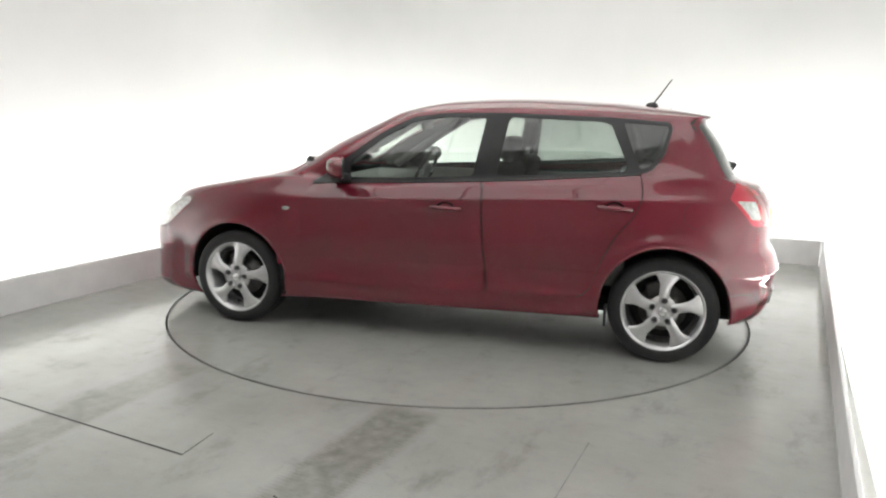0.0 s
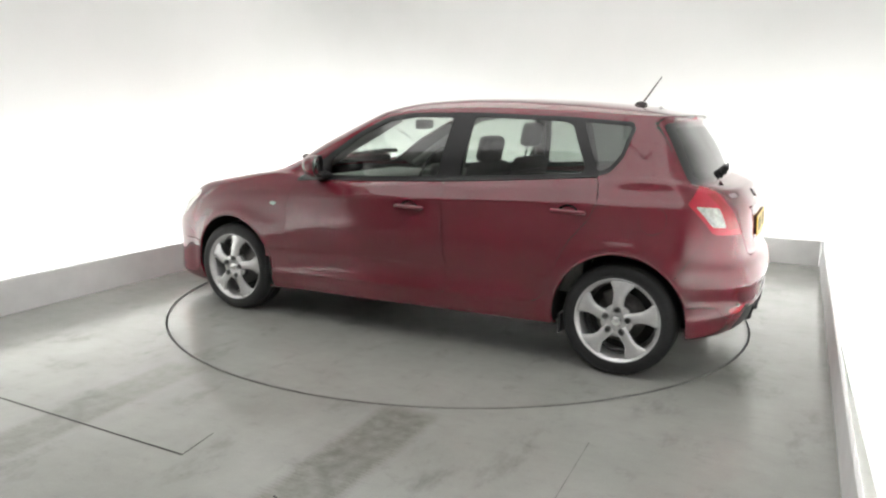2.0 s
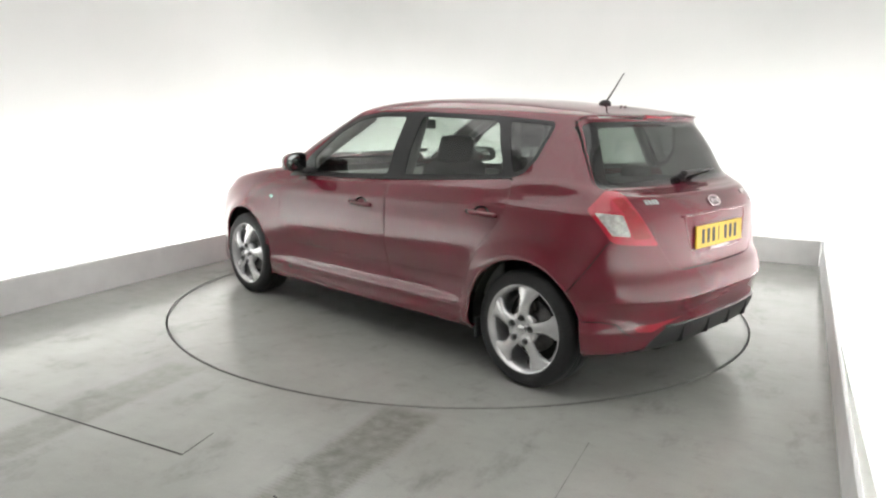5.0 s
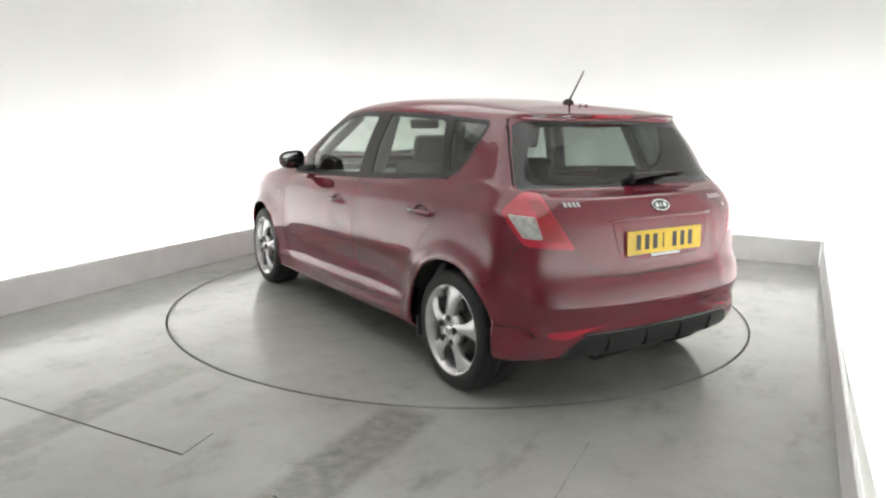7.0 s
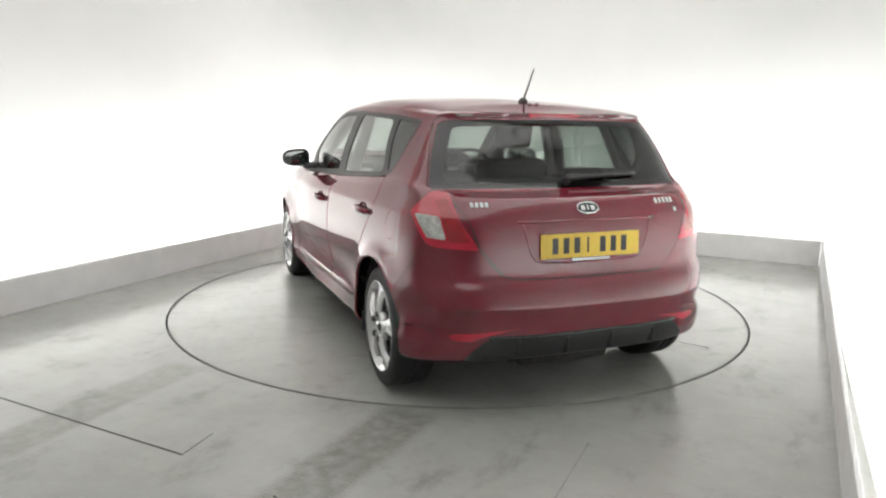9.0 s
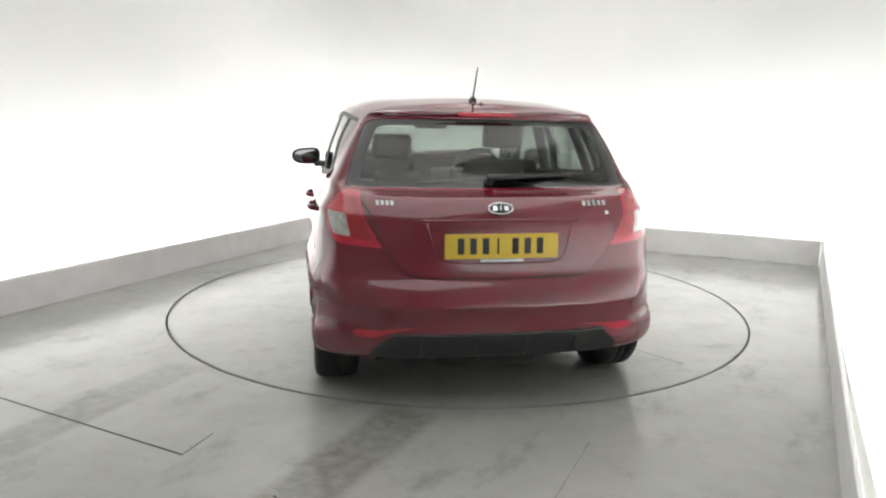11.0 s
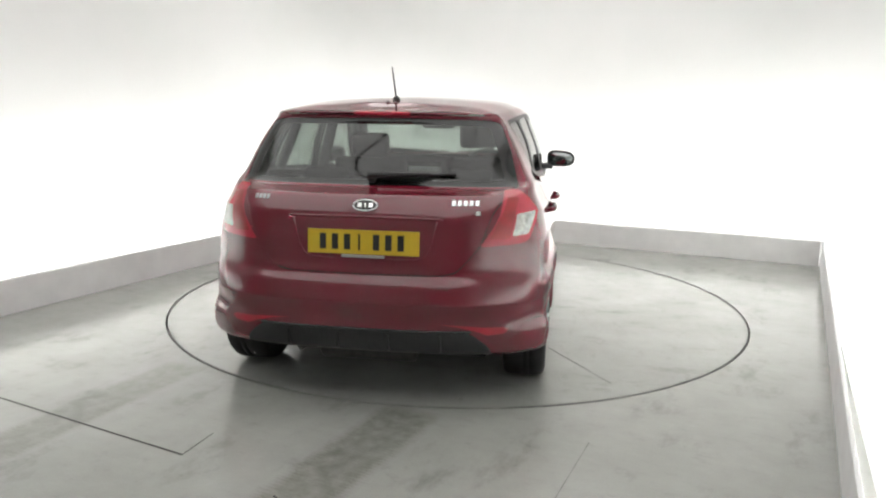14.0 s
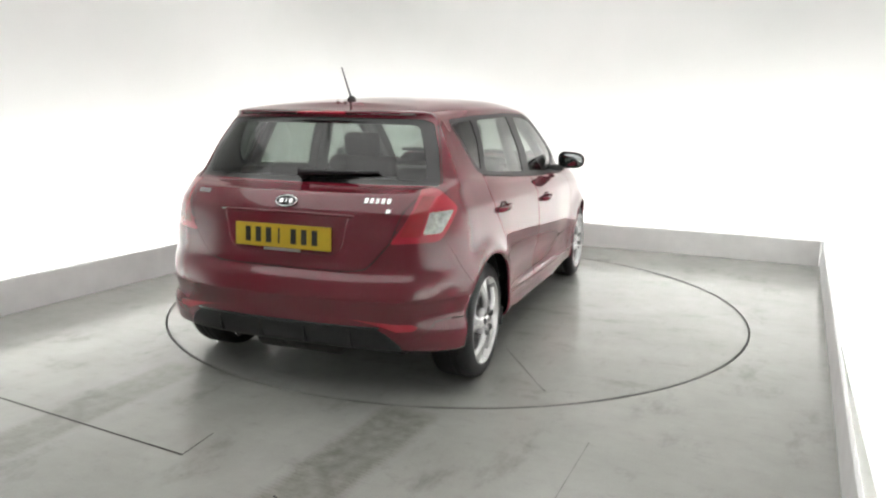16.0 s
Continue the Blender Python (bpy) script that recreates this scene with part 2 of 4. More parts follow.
def booth():
    RC = 1.1
    plan = [(WR, Y0)] + corner(WR - RC, WB - RC, RC, 0, 90) + corner(WL + RC, WB - RC, RC, 90, 180) + [(WL, Y0)]
    wall_run("wall_cyclorama", plan[::-1], ROOM_H, WHITE, "seamless white studio wall with rounded corners")
    # Unseen end wall added behind the camera, its pale tone set to brighten reflections
    bm = box(WL - 0.12, WR + 0.12, Y0 - 0.12, Y0, 0, ROOM_H)
    thing("wall_south", bm, DARKWALL, "unseen plain pale grey end wall, added for reflections", "wall", "structure")
    bm = box(WL - 0.2, WR + 0.2, Y0 - 0.2, WB + 0.2, ROOM_H, ROOM_H + 0.12)
    thing("ceiling", bm, CEIL, "plain white ceiling", "ceiling", "structure")
    # floor with a round hole for the turntable
    bm = bmesh.new()
    N = 128
    inner = [bm.verts.new(((DISC_R + 0.006) * math.cos(2 * math.pi * k / N), (DISC_R + 0.006) * math.sin(2 * math.pi * k / N), 0)) for k in range(N)]
    low = [bm.verts.new((v.co.x, v.co.y, -0.08)) for v in inner]
    x0, x1, y0, y1 = WL - 0.12, WR + 0.12, Y0 - 0.12, WB + 0.12
    outer = []
    for k in range(N):
        c, s = math.cos(2 * math.pi * k / N), math.sin(2 * math.pi * k / N)
        f = min((x1 if c > 0 else x0) / c if abs(c) > 1e-6 else 1e9, (y1 if s > 0 else y0) / s if abs(s) > 1e-6 else 1e9)
        outer.append(bm.verts.new((c * f, s * f, 0)))
    for k in range(N):
        j = (k + 1) % N
        bm.faces.new((inner[k], outer[k], outer[j], inner[j]))
        bm.faces.new((low[k], inner[k], inner[j], low[j]))
    for cx, cy in ((x0, y0), (x1, y0), (x1, y1), (x0, y1)):
        near = sorted(outer, key=lambda v: (v.co.x - cx) ** 2 + (v.co.y - cy) ** 2)[:2]
        if all((v.co.x - cx) ** 2 + (v.co.y - cy) ** 2 > 1e-6 for v in near):
            bm.faces.new((near[0], near[1], bm.verts.new((cx, cy, 0))))
    bmesh.ops.recalc_face_normals(bm, faces=bm.faces)
    thing("floor", bm, CONCRETE, "sealed grey concrete floor with stains and joints", "floor", "structure", recalc=False)
    bm = box(-3.2, 3.2, -3.2, 3.2, -0.14, -0.085)
    thing("floor_pit", bm, SEAM, "dark pit under the turntable", "floor", "structure")
    # upstands that hide the cove strips
    T = KERB_T
    bm = box(XL - T, XL, Y0, YB + T, 0, KERB_H, 0.004)
    thing("trim_upstand_west", bm, KERB, "low white painted upstand hiding strip lights", "upstand", "structure")
    bm = prism([(XR + 0.01, YB + T), (XR + 0.01 + T, YB + T), (2.31 + T, Y0), (2.31, Y0)], 0, KERB_H, "XY", 0.004)
    thing("trim_upstand_east", bm, KERB, "low white painted upstand hiding strip lights", "upstand", "structure")
    bm = box(XL, XR, YB, YB + T, 0, KERB_H, 0.004)
    thing("trim_upstand_north", bm, KERB, "low white painted upstand hiding strip lights", "upstand", "structure")
    for nm, x0, x1, y0, y1 in (("west", WL, XL - T, Y0, WB), ("east", XR + 0.03, WR, Y0, WB), ("north", XL - T, XR + 0.03, YB + T, WB)):
        thing("trim_cove_bed_" + nm, box(x0, x1, y0 + 0.001, y1 - 0.001, 0.0005, 0.02), WHITE, "white painted bed behind the upstand", "cove bed", "structure")


def strip_light(name, x0, x1, y0, y1):
    ob = empty(name, pose((x0 + x1) / 2, (y0 + y1) / 2, 0.0202), "white fluorescent strip light lying behind the upstand", "strip light", "cove strip lights")
    hx, hy = (x1 - x0) / 2, (y1 - y0) / 2
    part("housing", box(-hx, hx, -hy, hy, 0.0, 0.06, 0.005), WHITE, ob)
    part("diffuser", box(-hx + 0.01, hx - 0.01, -hy + 0.01, hy - 0.01, 0.062, 0.10, 0.012), STRIP, ob, "glowing white diffuser")


def ceiling_fill(x, y, lx, ly):
    ob = empty("ceiling_fill", pose(x, y, ROOM_H), "unseen white square light panel added overhead", "ceiling light", "ceiling lights")
    part("frame", box(-lx / 2 - 0.03, lx / 2 + 0.03, -ly / 2 - 0.03, ly / 2 + 0.03, -0.05, -0.001, 0.004), KERB, ob)
    part("diffuser", box(-lx / 2, lx / 2, -ly / 2, ly / 2, -0.06, -0.052), PANELGLOW, ob, "glowing white diffuser")


booth()
n_seg = 4
for k in range(n_seg):
    L = (YB + 0.2 + 4.6) / n_seg
    ya = -4.6 + k * L
    strip_light("strip_light", XL - 0.24, XL - 0.12, ya, ya + L - 0.01)
    strip_light("strip_light", XR + 0.12, XR + 0.24, ya, ya + L - 0.01)
for k in range(3):
    L = (XR - XL) / 3
    strip_light("strip_light", XL + k * L + 0.02, XL + (k + 1) * L - 0.02, YB + 0.14, YB + 0.26)
# Panels out of view; rows -2 and -1 are fill for tail and near floor
for i in range(4):
    for j in range(-2, 4):
        ceiling_fill(-1.83 + i * 1.24, -1.75 + j * 1.24, 1.2, 1.2)

# joints in the floor slab: narrow dark strips of filler
def joint(x0, y0, x1, y1, w, parent_name="floor_joint"):
    d = Vector((x1 - x0, y1 - y0, 0))
    s = Vector((-d.y, d.x, 0)).normalized() * w / 2
    a, b = Vector((x0, y0, 0)), Vector((x1, y1, 0))
    bm = bmesh.new()
    lo = [bm.verts.new(p + Vector((0, 0, -0.01))) for p in (a - s, b - s, b + s, a + s)]
    hi = [bm.verts.new(p + Vector((0, 0, 0.0012))) for p in (a - s, b - s, b + s, a + s)]
    bm.faces.new(hi)
    for k in range(4):
        bm.faces.new((lo[k], lo[(k + 1) % 4], hi[(k + 1) % 4], hi[k]))
    return bm


for x0, y0, x1, y1, w in ((WL, -2.68, 0.048, -2.775, 0.009), (0.048, -2.775, 0.020, -2.57, 0.004), (0.575, -2.86, 0.84, -2.96, 0.008), (1.49, -1.92, 1.49, -2.95, 0.004)):
    thing("floor_joint", joint(x0, y0, x1, y1, w), FAINT if x0 > 1 else SEAM, "thin dark joint in the concrete floor", "floor joint", "structure")

# the turntable
def turntable():
    ob = empty("turntable", pose(0, 0, 0), "round grey turntable flush with the concrete floor", "turntable")
    bm = bmesh.new()
    N = 128
    prof = [(0.0, 0.0), (DISC_R - 0.016, 0.0), (DISC_R - 0.006, -0.003), (DISC_R - 0.004, -0.08)]
    rings = []
    for r, z in prof[1:]:
        rings.append([bm.verts.new((r * math.cos(2 * math.pi * k / N), r * math.sin(2 * math.pi * k / N), z)) for k in range(N)])
    bm.faces.new(rings[0])
    for a, b in zip(rings, rings[1:]):
        for k in range(N):
            bm.faces.new((a[k], a[(k + 1) % N], b[(k + 1) % N], b[k]))
    part("deck", bm, DISC, ob)
    bm = bmesh.new()
    rr = [(DISC_R - 0.0155, 0.0), (DISC_R - 0.0155, 0.0015), (DISC_R - 0.007, 0.0015), (DISC_R - 0.0045, -0.002), (DISC_R - 0.0045, -0.06)]
    rings = [[bm.verts.new((r * math.cos(2 * math.pi * k / N), r * math.sin(2 * math.pi * k / N), z)) for k in range(N)] for r, z in rr]
    for a, b in zip(rings, rings[1:]):
        for k in range(N):
            bm.faces.new((a[k], a[(k + 1) % N], b[(k + 1) % N], b[k]))
    part("edge_ring", bm, EDGE, ob, "thin dark steel edge ring")
    part("seam", joint(-0.98, -0.655, -1.56, -1.01, 0.008), FAINT, ob, "thin dark seam")
    return ob


TURNTABLE = turntable()

from mathutils import interpolate
from mathutils.bvhtree import BVHTree

# ---- the car's outer surface: closed plan rings from sill to roof, joined smoothly ----
NR, NS, NF = 20, 64, 34      # columns round the tail, along the side, round the nose


def smooth_step(a, b, x):
    t = min(1.0, max(0.0, (x - a) / (b - a)))
    return t * t * (3 - 2 * t)


def blend(keys, x):
    """Smooth curve through (x, value) keys, x rising."""
    if x <= keys[0][0]:
        return keys[0][1]
    for i in range(len(keys) - 1):
        (x0, v0), (x1, v1) = keys[i], keys[i + 1]
        if x <= x1:
            s0 = (keys[i + 1][1] - keys[i - 1][1]) / (keys[i + 1][0] - keys[i - 1][0]) if i else (v1 - v0) / (x1 - x0)
            s1 = (keys[i + 2][1] - v0) / (keys[i + 2][0] - x0) if i + 2 < len(keys) else (v1 - v0) / (x1 - x0)
            h = x1 - x0
            t = (x - x0) / h
            return (2 * t**3 - 3 * t**2 + 1) * v0 + (t**3 - 2 * t**2 + t) * h * s0 + (-2 * t**3 + 3 * t**2) * v1 + (t**3 - t**2) * h * s1
    return keys[-1][1]


def ring(xr, xa, nr, xb, xf, nf, width, height):
    """Half a plan ring, from the tail's centre round the left side to the nose's centre.
    xr, xf: its ends; xa, xb: where the side passes into tail and nose; nr, nf: how square those are;
    width: (x, y) keys along the side; height: (x, z) keys."""
    pts = []
    wa, wb = blend(width, xa), blend(width, xb)
    for k in range(NR):
        t = (k / NR) * math.pi / 2
        pts.append((xa - (xa - xr) * math.cos(t) ** (2 / nr), wa * math.sin(t) ** (2 / nr)))
    for k in range(NS):
        x = xa + (xb - xa) * k / NS
        pts.append((x, blend(width, x)))
    for k in range(NF + 1):
        t = (k / NF) * math.pi / 2
        pts.append((xb + (xf - xb) * math.sin(t) ** (2 / nf), wb * max(0.0, math.cos(t)) ** (2 / nf)))
    return [Vector((x, max(0.0, y), blend(height, x))) for x, y in pts]


def car_rings():
    XA, XB = -1.45, 0.78
    def body(xr, xf, w, z, nr=3.0, nf=3.4, rear=0.0):
        zs = [(-2.1, z[0]), (-1.5, z[1]), (0.8, z[2]), (1.6, z[3]), (2.2, z[4])]
        return ring(xr, XA, nr, XB, xf + 0.075, nf, [(-1.45, w - 0.030 - rear), (-0.9, w - 0.004), (0.2, w), (0.8, w - 0.012)], zs)
    R = []
    R.append(body(-1.86, 2.14, 0.80, (0.27, 0.235, 0.195, 0.15, 0.16)))
    R.append(body(-1.92, 2.185, 0.862, (0.285, 0.25, 0.21, 0.165, 0.18)))
    R.append(body(-1.955, 2.180, 0.872, (0.35, 0.33, 0.29, 0.27, 0.27)))
    R.append(body(-1.962, 2.175, 0.872, (0.44, 0.42, 0.38, 0.37, 0.36)))
    R.append(body(-1.980, 2.178, 0.878, (0.498, 0.496, 0.468, 0.45, 0.43)))
    R.append(body(-1.986, 2.180, 0.882, (0.525, 0.52, 0.49, 0.47, 0.45)))
    R.append(body(-1.962, 2.175, 0.890, (0.588, 0.60, 0.59, 0.56, 0.52)))
    R.append(body(-1.925, 2.165, 0.890, (0.640, 0.66, 0.66, 0.61, 0.57)))
    R.append(body(-1.918, 2.140, 0.886, (0.72, 0.73, 0.73, 0.67, 0.62)))
    R.append(body(-1.912, 2.090, 0.878, (0.82, 0.81, 0.80, 0.755, 0.68)))
    R.append(body(-1.895, 2.000, 0.862, (0.91, 0.90, 0.86, 0.812, 0.722), rear=0.005))
    R.append(body(-1.840, 1.880, 0.832, (0.975, 0.985, 0.905, 0.868, 0.768), rear=0.015))
    haunch = [(-1.8, 1.000), (-1.45, 1.035), (-1.16, 1.020), (-0.3, 0.972), (0.62, 0.930), (0.8, 0.950), (1.0, 0.958), (1.3, 0.934), (1.62, 0.886)]
    R.append(ring(-1.785, XA + 0.01, 3.1, XB, 1.62, 2.8, [(-1.45, 0.772), (-0.9, 0.802), (0.2, 0.812), (0.8, 0.790)], haunch))
    belt = [(-1.8, 1.02), (-1.45, 1.075), (-1.16, 1.062), (-0.3, 1.000), (0.62, 0.947), (0.80, 0.985), (0.95, 0.998), (1.15, 1.002)]
    R.append(ring(-1.700, XA + 0.02, 3.4, XB, 1.15, 2.3, [(-1.45, 0.745), (-0.9, 0.778), (0.2, 0.788), (0.8, 0.752)], belt))
    mid = [(-1.7, 1.19), (-1.35, 1.22), (-0.6, 1.185), (0.2, 1.14), (0.55, 1.155), (0.85, 1.18)]
    R.append(ring(-1.615, XA + 0.05, 3.4, 0.50, 0.83, 2.3, [(-1.45, 0.668), (-0.9, 0.735), (0.2, 0.742), (0.6, 0.695)], mid))
    top = [(-1.6, 1.335), (-1.3, 1.345), (-0.9, 1.362), (-0.4, 1.378), (0.0, 1.365), (0.3, 1.345), (0.5, 1.35)]
    R.append(ring(-1.515, XA + 0.08, 3.6, 0.16, 0.46, 2.3, [(-1.45, 0.588), (-0.9, 0.652), (0.0, 0.655), (0.3, 0.618)], top))
    top2 = [(-1.6, 1.362), (-1.3, 1.378), (-0.9, 1.402), (-0.4, 1.415), (0.0, 1.400), (0.3, 1.372), (0.5, 1.366)]
    R.append(ring(-1.545, XA + 0.06, 3.6, 0.12, 0.41, 2.3, [(-1.45, 0.552), (-0.9, 0.600), (0.0, 0.600), (0.3, 0.570)], top2))
    top3 = [(-1.5, 1.383), (-1.2, 1.408), (-0.9, 1.430), (-0.4, 1.446), (0.0, 1.430), (0.3, 1.392), (0.5, 1.380)]
    R.append(ring(-1.42, XA + 0.14, 3.2, 0.06, 0.33, 2.3, [(-1.45, 0.44), (-0.9, 0.480), (0.0, 0.480), (0.3, 0.450)], top3))
    top4 = [(-1.5, 1.395), (-1.2, 1.422), (-0.9, 1.446), (-0.4, 1.462), (0.0, 1.448), (0.3, 1.41)]
    R.append(ring(-1.33, XA + 0.20, 3.0, 0.00, 0.22, 2.3, [(-1.45, 0.22), (0.3, 0.22)], top4))
    R.append([Vector((p.x, 0.0, p.z + 0.006 * min(1.0, p.y / 0.22))) for p in R[-1]])
    return R


SUB = 5


def flare(p):
    """Swells the skin round the wheel arches and draws in the flank between them."""
    if p.y < 0.5 or p.z > 0.93:
        return
    out = 0.0
    for x, amp in ((1.325, 0.027), (-1.325, 0.028)):
        r = math.hypot(p.x - x, p.z - 0.312)
        out += amp * (math.exp(-((r - 0.363) / 0.058) ** 2) if r > 0.363 else 1.0) * smooth_step(0.18, 0.30, p.z)
    out -= 0.014 * smooth_step(0.95, 0.55, abs(p.x + 0.05)) * math.exp(-((p.z - 0.46) / 0.085) ** 2)
    out += 0.011 * smooth_step(0.98, 0.75, abs(p.x + 0.03)) * math.exp(-((p.z - 0.335 + 0.02 * p.x) / 0.022) ** 2)
    out += 0.005 * math.exp(-((p.z - 0.865 + 0.038 * p.x) / 0.024) ** 2) * smooth_step(1.1, 0.6, p.x)
    out += 0.026 * smooth_step(-1.52, -1.68, p.x) * smooth_step(0.45, 0.36, p.z)
    p.y += out * smooth_step(0.5, 0.75, p.y)


def shell_grid():
    """Rings subdivided upwards with a Catmull-Rom spline; rows of points of the left half."""
    R = car_rings()
    rows = []
    for i in range(len(R) - 1):
        a, b, c, d = R[max(i - 1, 0)], R[i], R[i + 1], R[min(i + 2, len(R) - 1)]
        for s in range(SUB):
            t = s / SUB
            row = []
            for p0, p1, p2, p3 in zip(a, b, c, d):
                m1, m2 = (p2 - p0) * 0.5, (p3 - p1) * 0.5
                if i == 0:
                    m1 = p2 - p1
                if i == len(R) - 2:
                    m2 = p2 - p1
                L = (p2 - p1).length
                m1 = m1 * min(1.0, 1.5 * L / max(m1.length, 1e-6))
                m2 = m2 * min(1.0, 1.5 * L / max(m2.length, 1e-6))
                row.append((2 * t**3 - 3 * t**2 + 1) * p1 + (t**3 - 2 * t**2 + t) * m1 + (-2 * t**3 + 3 * t**2) * p2 + (t**3 - t**2) * m2)
            rows.append(row)
    rows.append(R[-1])
    for row in rows:
        for p in row:
            flare(p)
            p.y *= 0.977 + 0.028 * smooth_step(-0.9, 0.4, p.x) + 0.035 * smooth_step(-0.4, 0.4, p.x) * smooth_step(0.97, 1.1, p.z)   # the body narrows towards the tail
    return rows


def shell_bmesh(half):
    bm = bmesh.new()
    rows = [[bm.verts.new(p) for p in r] for r in shell_grid()]
    for a, b in zip(rows, rows[1:]):
        for k in range(len(a) - 1):
            bm.faces.new((a[k], b[k], b[k + 1], a[k + 1]))
    if not half:
        bmesh.ops.mirror(bm, geom=bm.verts[:] + bm.edges[:] + bm.faces[:], matrix=Matrix.Identity(4), merge_dist=0.0, axis="Y")
    bmesh.ops.remove_doubles(bm, verts=bm.verts, dist=0.0004)
    bmesh.ops.recalc_face_normals(bm, faces=bm.faces)
    return bm


REF = shell_bmesh(False)
REF.normal_update()
REF.faces.ensure_lookup_table()
if sum(f.normal.z for f in REF.faces if f.calc_center_median().z > 1.4) < 0:
    bmesh.ops.reverse_faces(REF, faces=REF.faces[:])
    REF.normal_update()
REF_TREE = BVHTree.FromBMesh(REF)


def skin_normal(p):
    """The smooth outward normal of the car's skin nearest to p."""
    q, _, i, _ = REF_TREE.find_nearest(p)
    f = REF.faces[i]
    w = interpolate.poly_3d_calc([v.co for v in f.verts], q)
    n = Vector((0, 0, 0))
    for v, k in zip(f.verts, w):
        n += v.normal * k
    return n.normalized() if n.length > 1e-6 else f.normal.copy()


def on_skin(p, d, lift=0.0):
    """Where the line from p along d meets the skin, lifted off it; and the normal there."""
    q, n, _, _ = REF_TREE.ray_cast(Vector(p), Vector(d))
    n = skin_normal(q)
    return q + n * lift, n


# ---- cutting the skin into panels ----
SIDE = (Vector((1, 0, 0)), Vector((0, 0, 1)))
REAR = (Vector((0, 1, 0)), Vector((0, 0, 1)))
TOP = (Vector((1, 0, 0)), Vector((0, 1, 0)))
CORNER = (Vector((1, 1, 0)).normalized(), Vector((0, 0, 1)))


def rounded(poly, r, n=4):
    """The polygon with its corners rounded off."""
    out = []
    m = len(poly)
    for i in range(m):
        p = Vector(poly[i])
        a, b = Vector(poly[i - 1]) - p, Vector(poly[(i + 1) % m]) - p
        k = min(r, a.length * 0.45, b.length * 0.45)
        p0, p1 = p + a.normalized() * k, p + b.normalized() * k
        for s in range(n + 1):
            t = s / n
            out.append(tuple((1 - t) ** 2 * p0 + 2 * t * (1 - t) * p + t * t * p1))
    return out


def offset(poly, g):
    """The polygon moved inwards by g."""
    m = len(poly)
    area = sum(poly[i][0] * poly[(i + 1) % m][1] - poly[(i + 1) % m][0] * poly[i][1] for i in range(m))
    sg = 1 if area > 0 else -1
    out = []
    for i in range(m):
        p = Vector(poly[i])
        a, b = (p - Vector(poly[i - 1])).normalized(), (Vector(poly[(i + 1) % m]) - p).normalized()
        na, nb = Vector((-a.y, a.x)) * sg, Vector((-b.y, b.x)) * sg
        n = na + nb
        n = n / max(0.3, n.length_squared / 2)
        out.append(tuple(p + n * g))
    return out


def inside(poly, u, v):
    hit = False
    m = len(poly)
    for i in range(m):
        (x0, y0), (x1, y1) = poly[i], poly[(i + 1) % m]
        if (y0 > v) != (y1 > v) and u < (x1 - x0) * (v - y0) / (y1 - y0) + x0:
            hit = not hit
    return hit


class Region:
    """A panel: its outline in a projection, where it may lie, and the gap round it."""

    def __init__(self, name, proj, poly, where, gap=0.0):
        self.name, self.proj, self.where, self.gap = name, proj, where, gap
        self.outer = poly
        self.inner = offset(poly, gap) if gap else poly

    def uv(self, p):
        return p.dot(self.proj[0]), p.dot(self.proj[1])


def cut(bm, reg, poly):
    cen = [(f, f.calc_center_median()) for f in bm.faces]
    cen = [(f, c, *reg.uv(c)) for f, c in cen if reg.where(c)]
    us, vs = [p[0] for p in poly], [p[1] for p in poly]
    m = 0.09
    near = [(f, u, v) for f, c, u, v in cen if min(us) - m < u < max(us) + m and min(vs) - m < v < max(vs) + m]
    for i in range(len(poly)):
        a, b = Vector(poly[i]), Vector(poly[(i + 1) % len(poly)])
        d = b - a
        if d.length < 1e-5:
            continue
        ln = d.length
        d.normalize()
        ax, ay, dx, dy = a.x, a.y, d.x, d.y
        loc = []
        for f, u, v in near:
            if abs((u - ax) * -dy + (v - ay) * dx) > 0.08:
                continue
            al = (u - ax) * dx + (v - ay) * dy
            if al < -0.1 or al > ln + 0.1 or not f.is_valid:
                continue
            pts = [reg.uv(q.co) for q in f.verts]
            sd = [(u - ax) * -dy + (v - ay) * dx for u, v in pts]
            if min(sd) > 1e-6 or max(sd) < -1e-6:
                continue
            al = [(u - ax) * dx + (v - ay) * dy for u, v in pts]
            if max(al) < -0.012 or min(al) > ln + 0.012:
                continue
            loc.append(f)
        if not loc:
            continue
        no = reg.proj[0] * -d.y + reg.proj[1] * d.x
        co = reg.proj[0] * a.x + reg.proj[1] * a.y
        es = {e for f in loc for e in f.edges}
        vv = {v for f in loc for v in f.verts}
        got = bmesh.ops.bisect_plane(bm, geom=list(vv) + list(es) + loc, dist=1e-5, plane_co=co, plane_no=no)
        known = {n[0] for n in near}
        for g in got["geom"]:
            if isinstance(g, bmesh.types.BMFace) and g not in known:
                near.append((g, *reg.uv(g.calc_center_median())))


def circle(cx, cy, r, n=40):
    return [(cx + r * math.cos(2 * math.pi * k / n), cy + r * math.sin(2 * math.pi * k / n)) for k in range(n)]


def flank(c):
    return c.y > 0.5


def tail(c):
    return c.x < -1.42


def lamp_zone(c):
    return c.x < -1.45 and c.y > 0.45 and c.z < 1.06


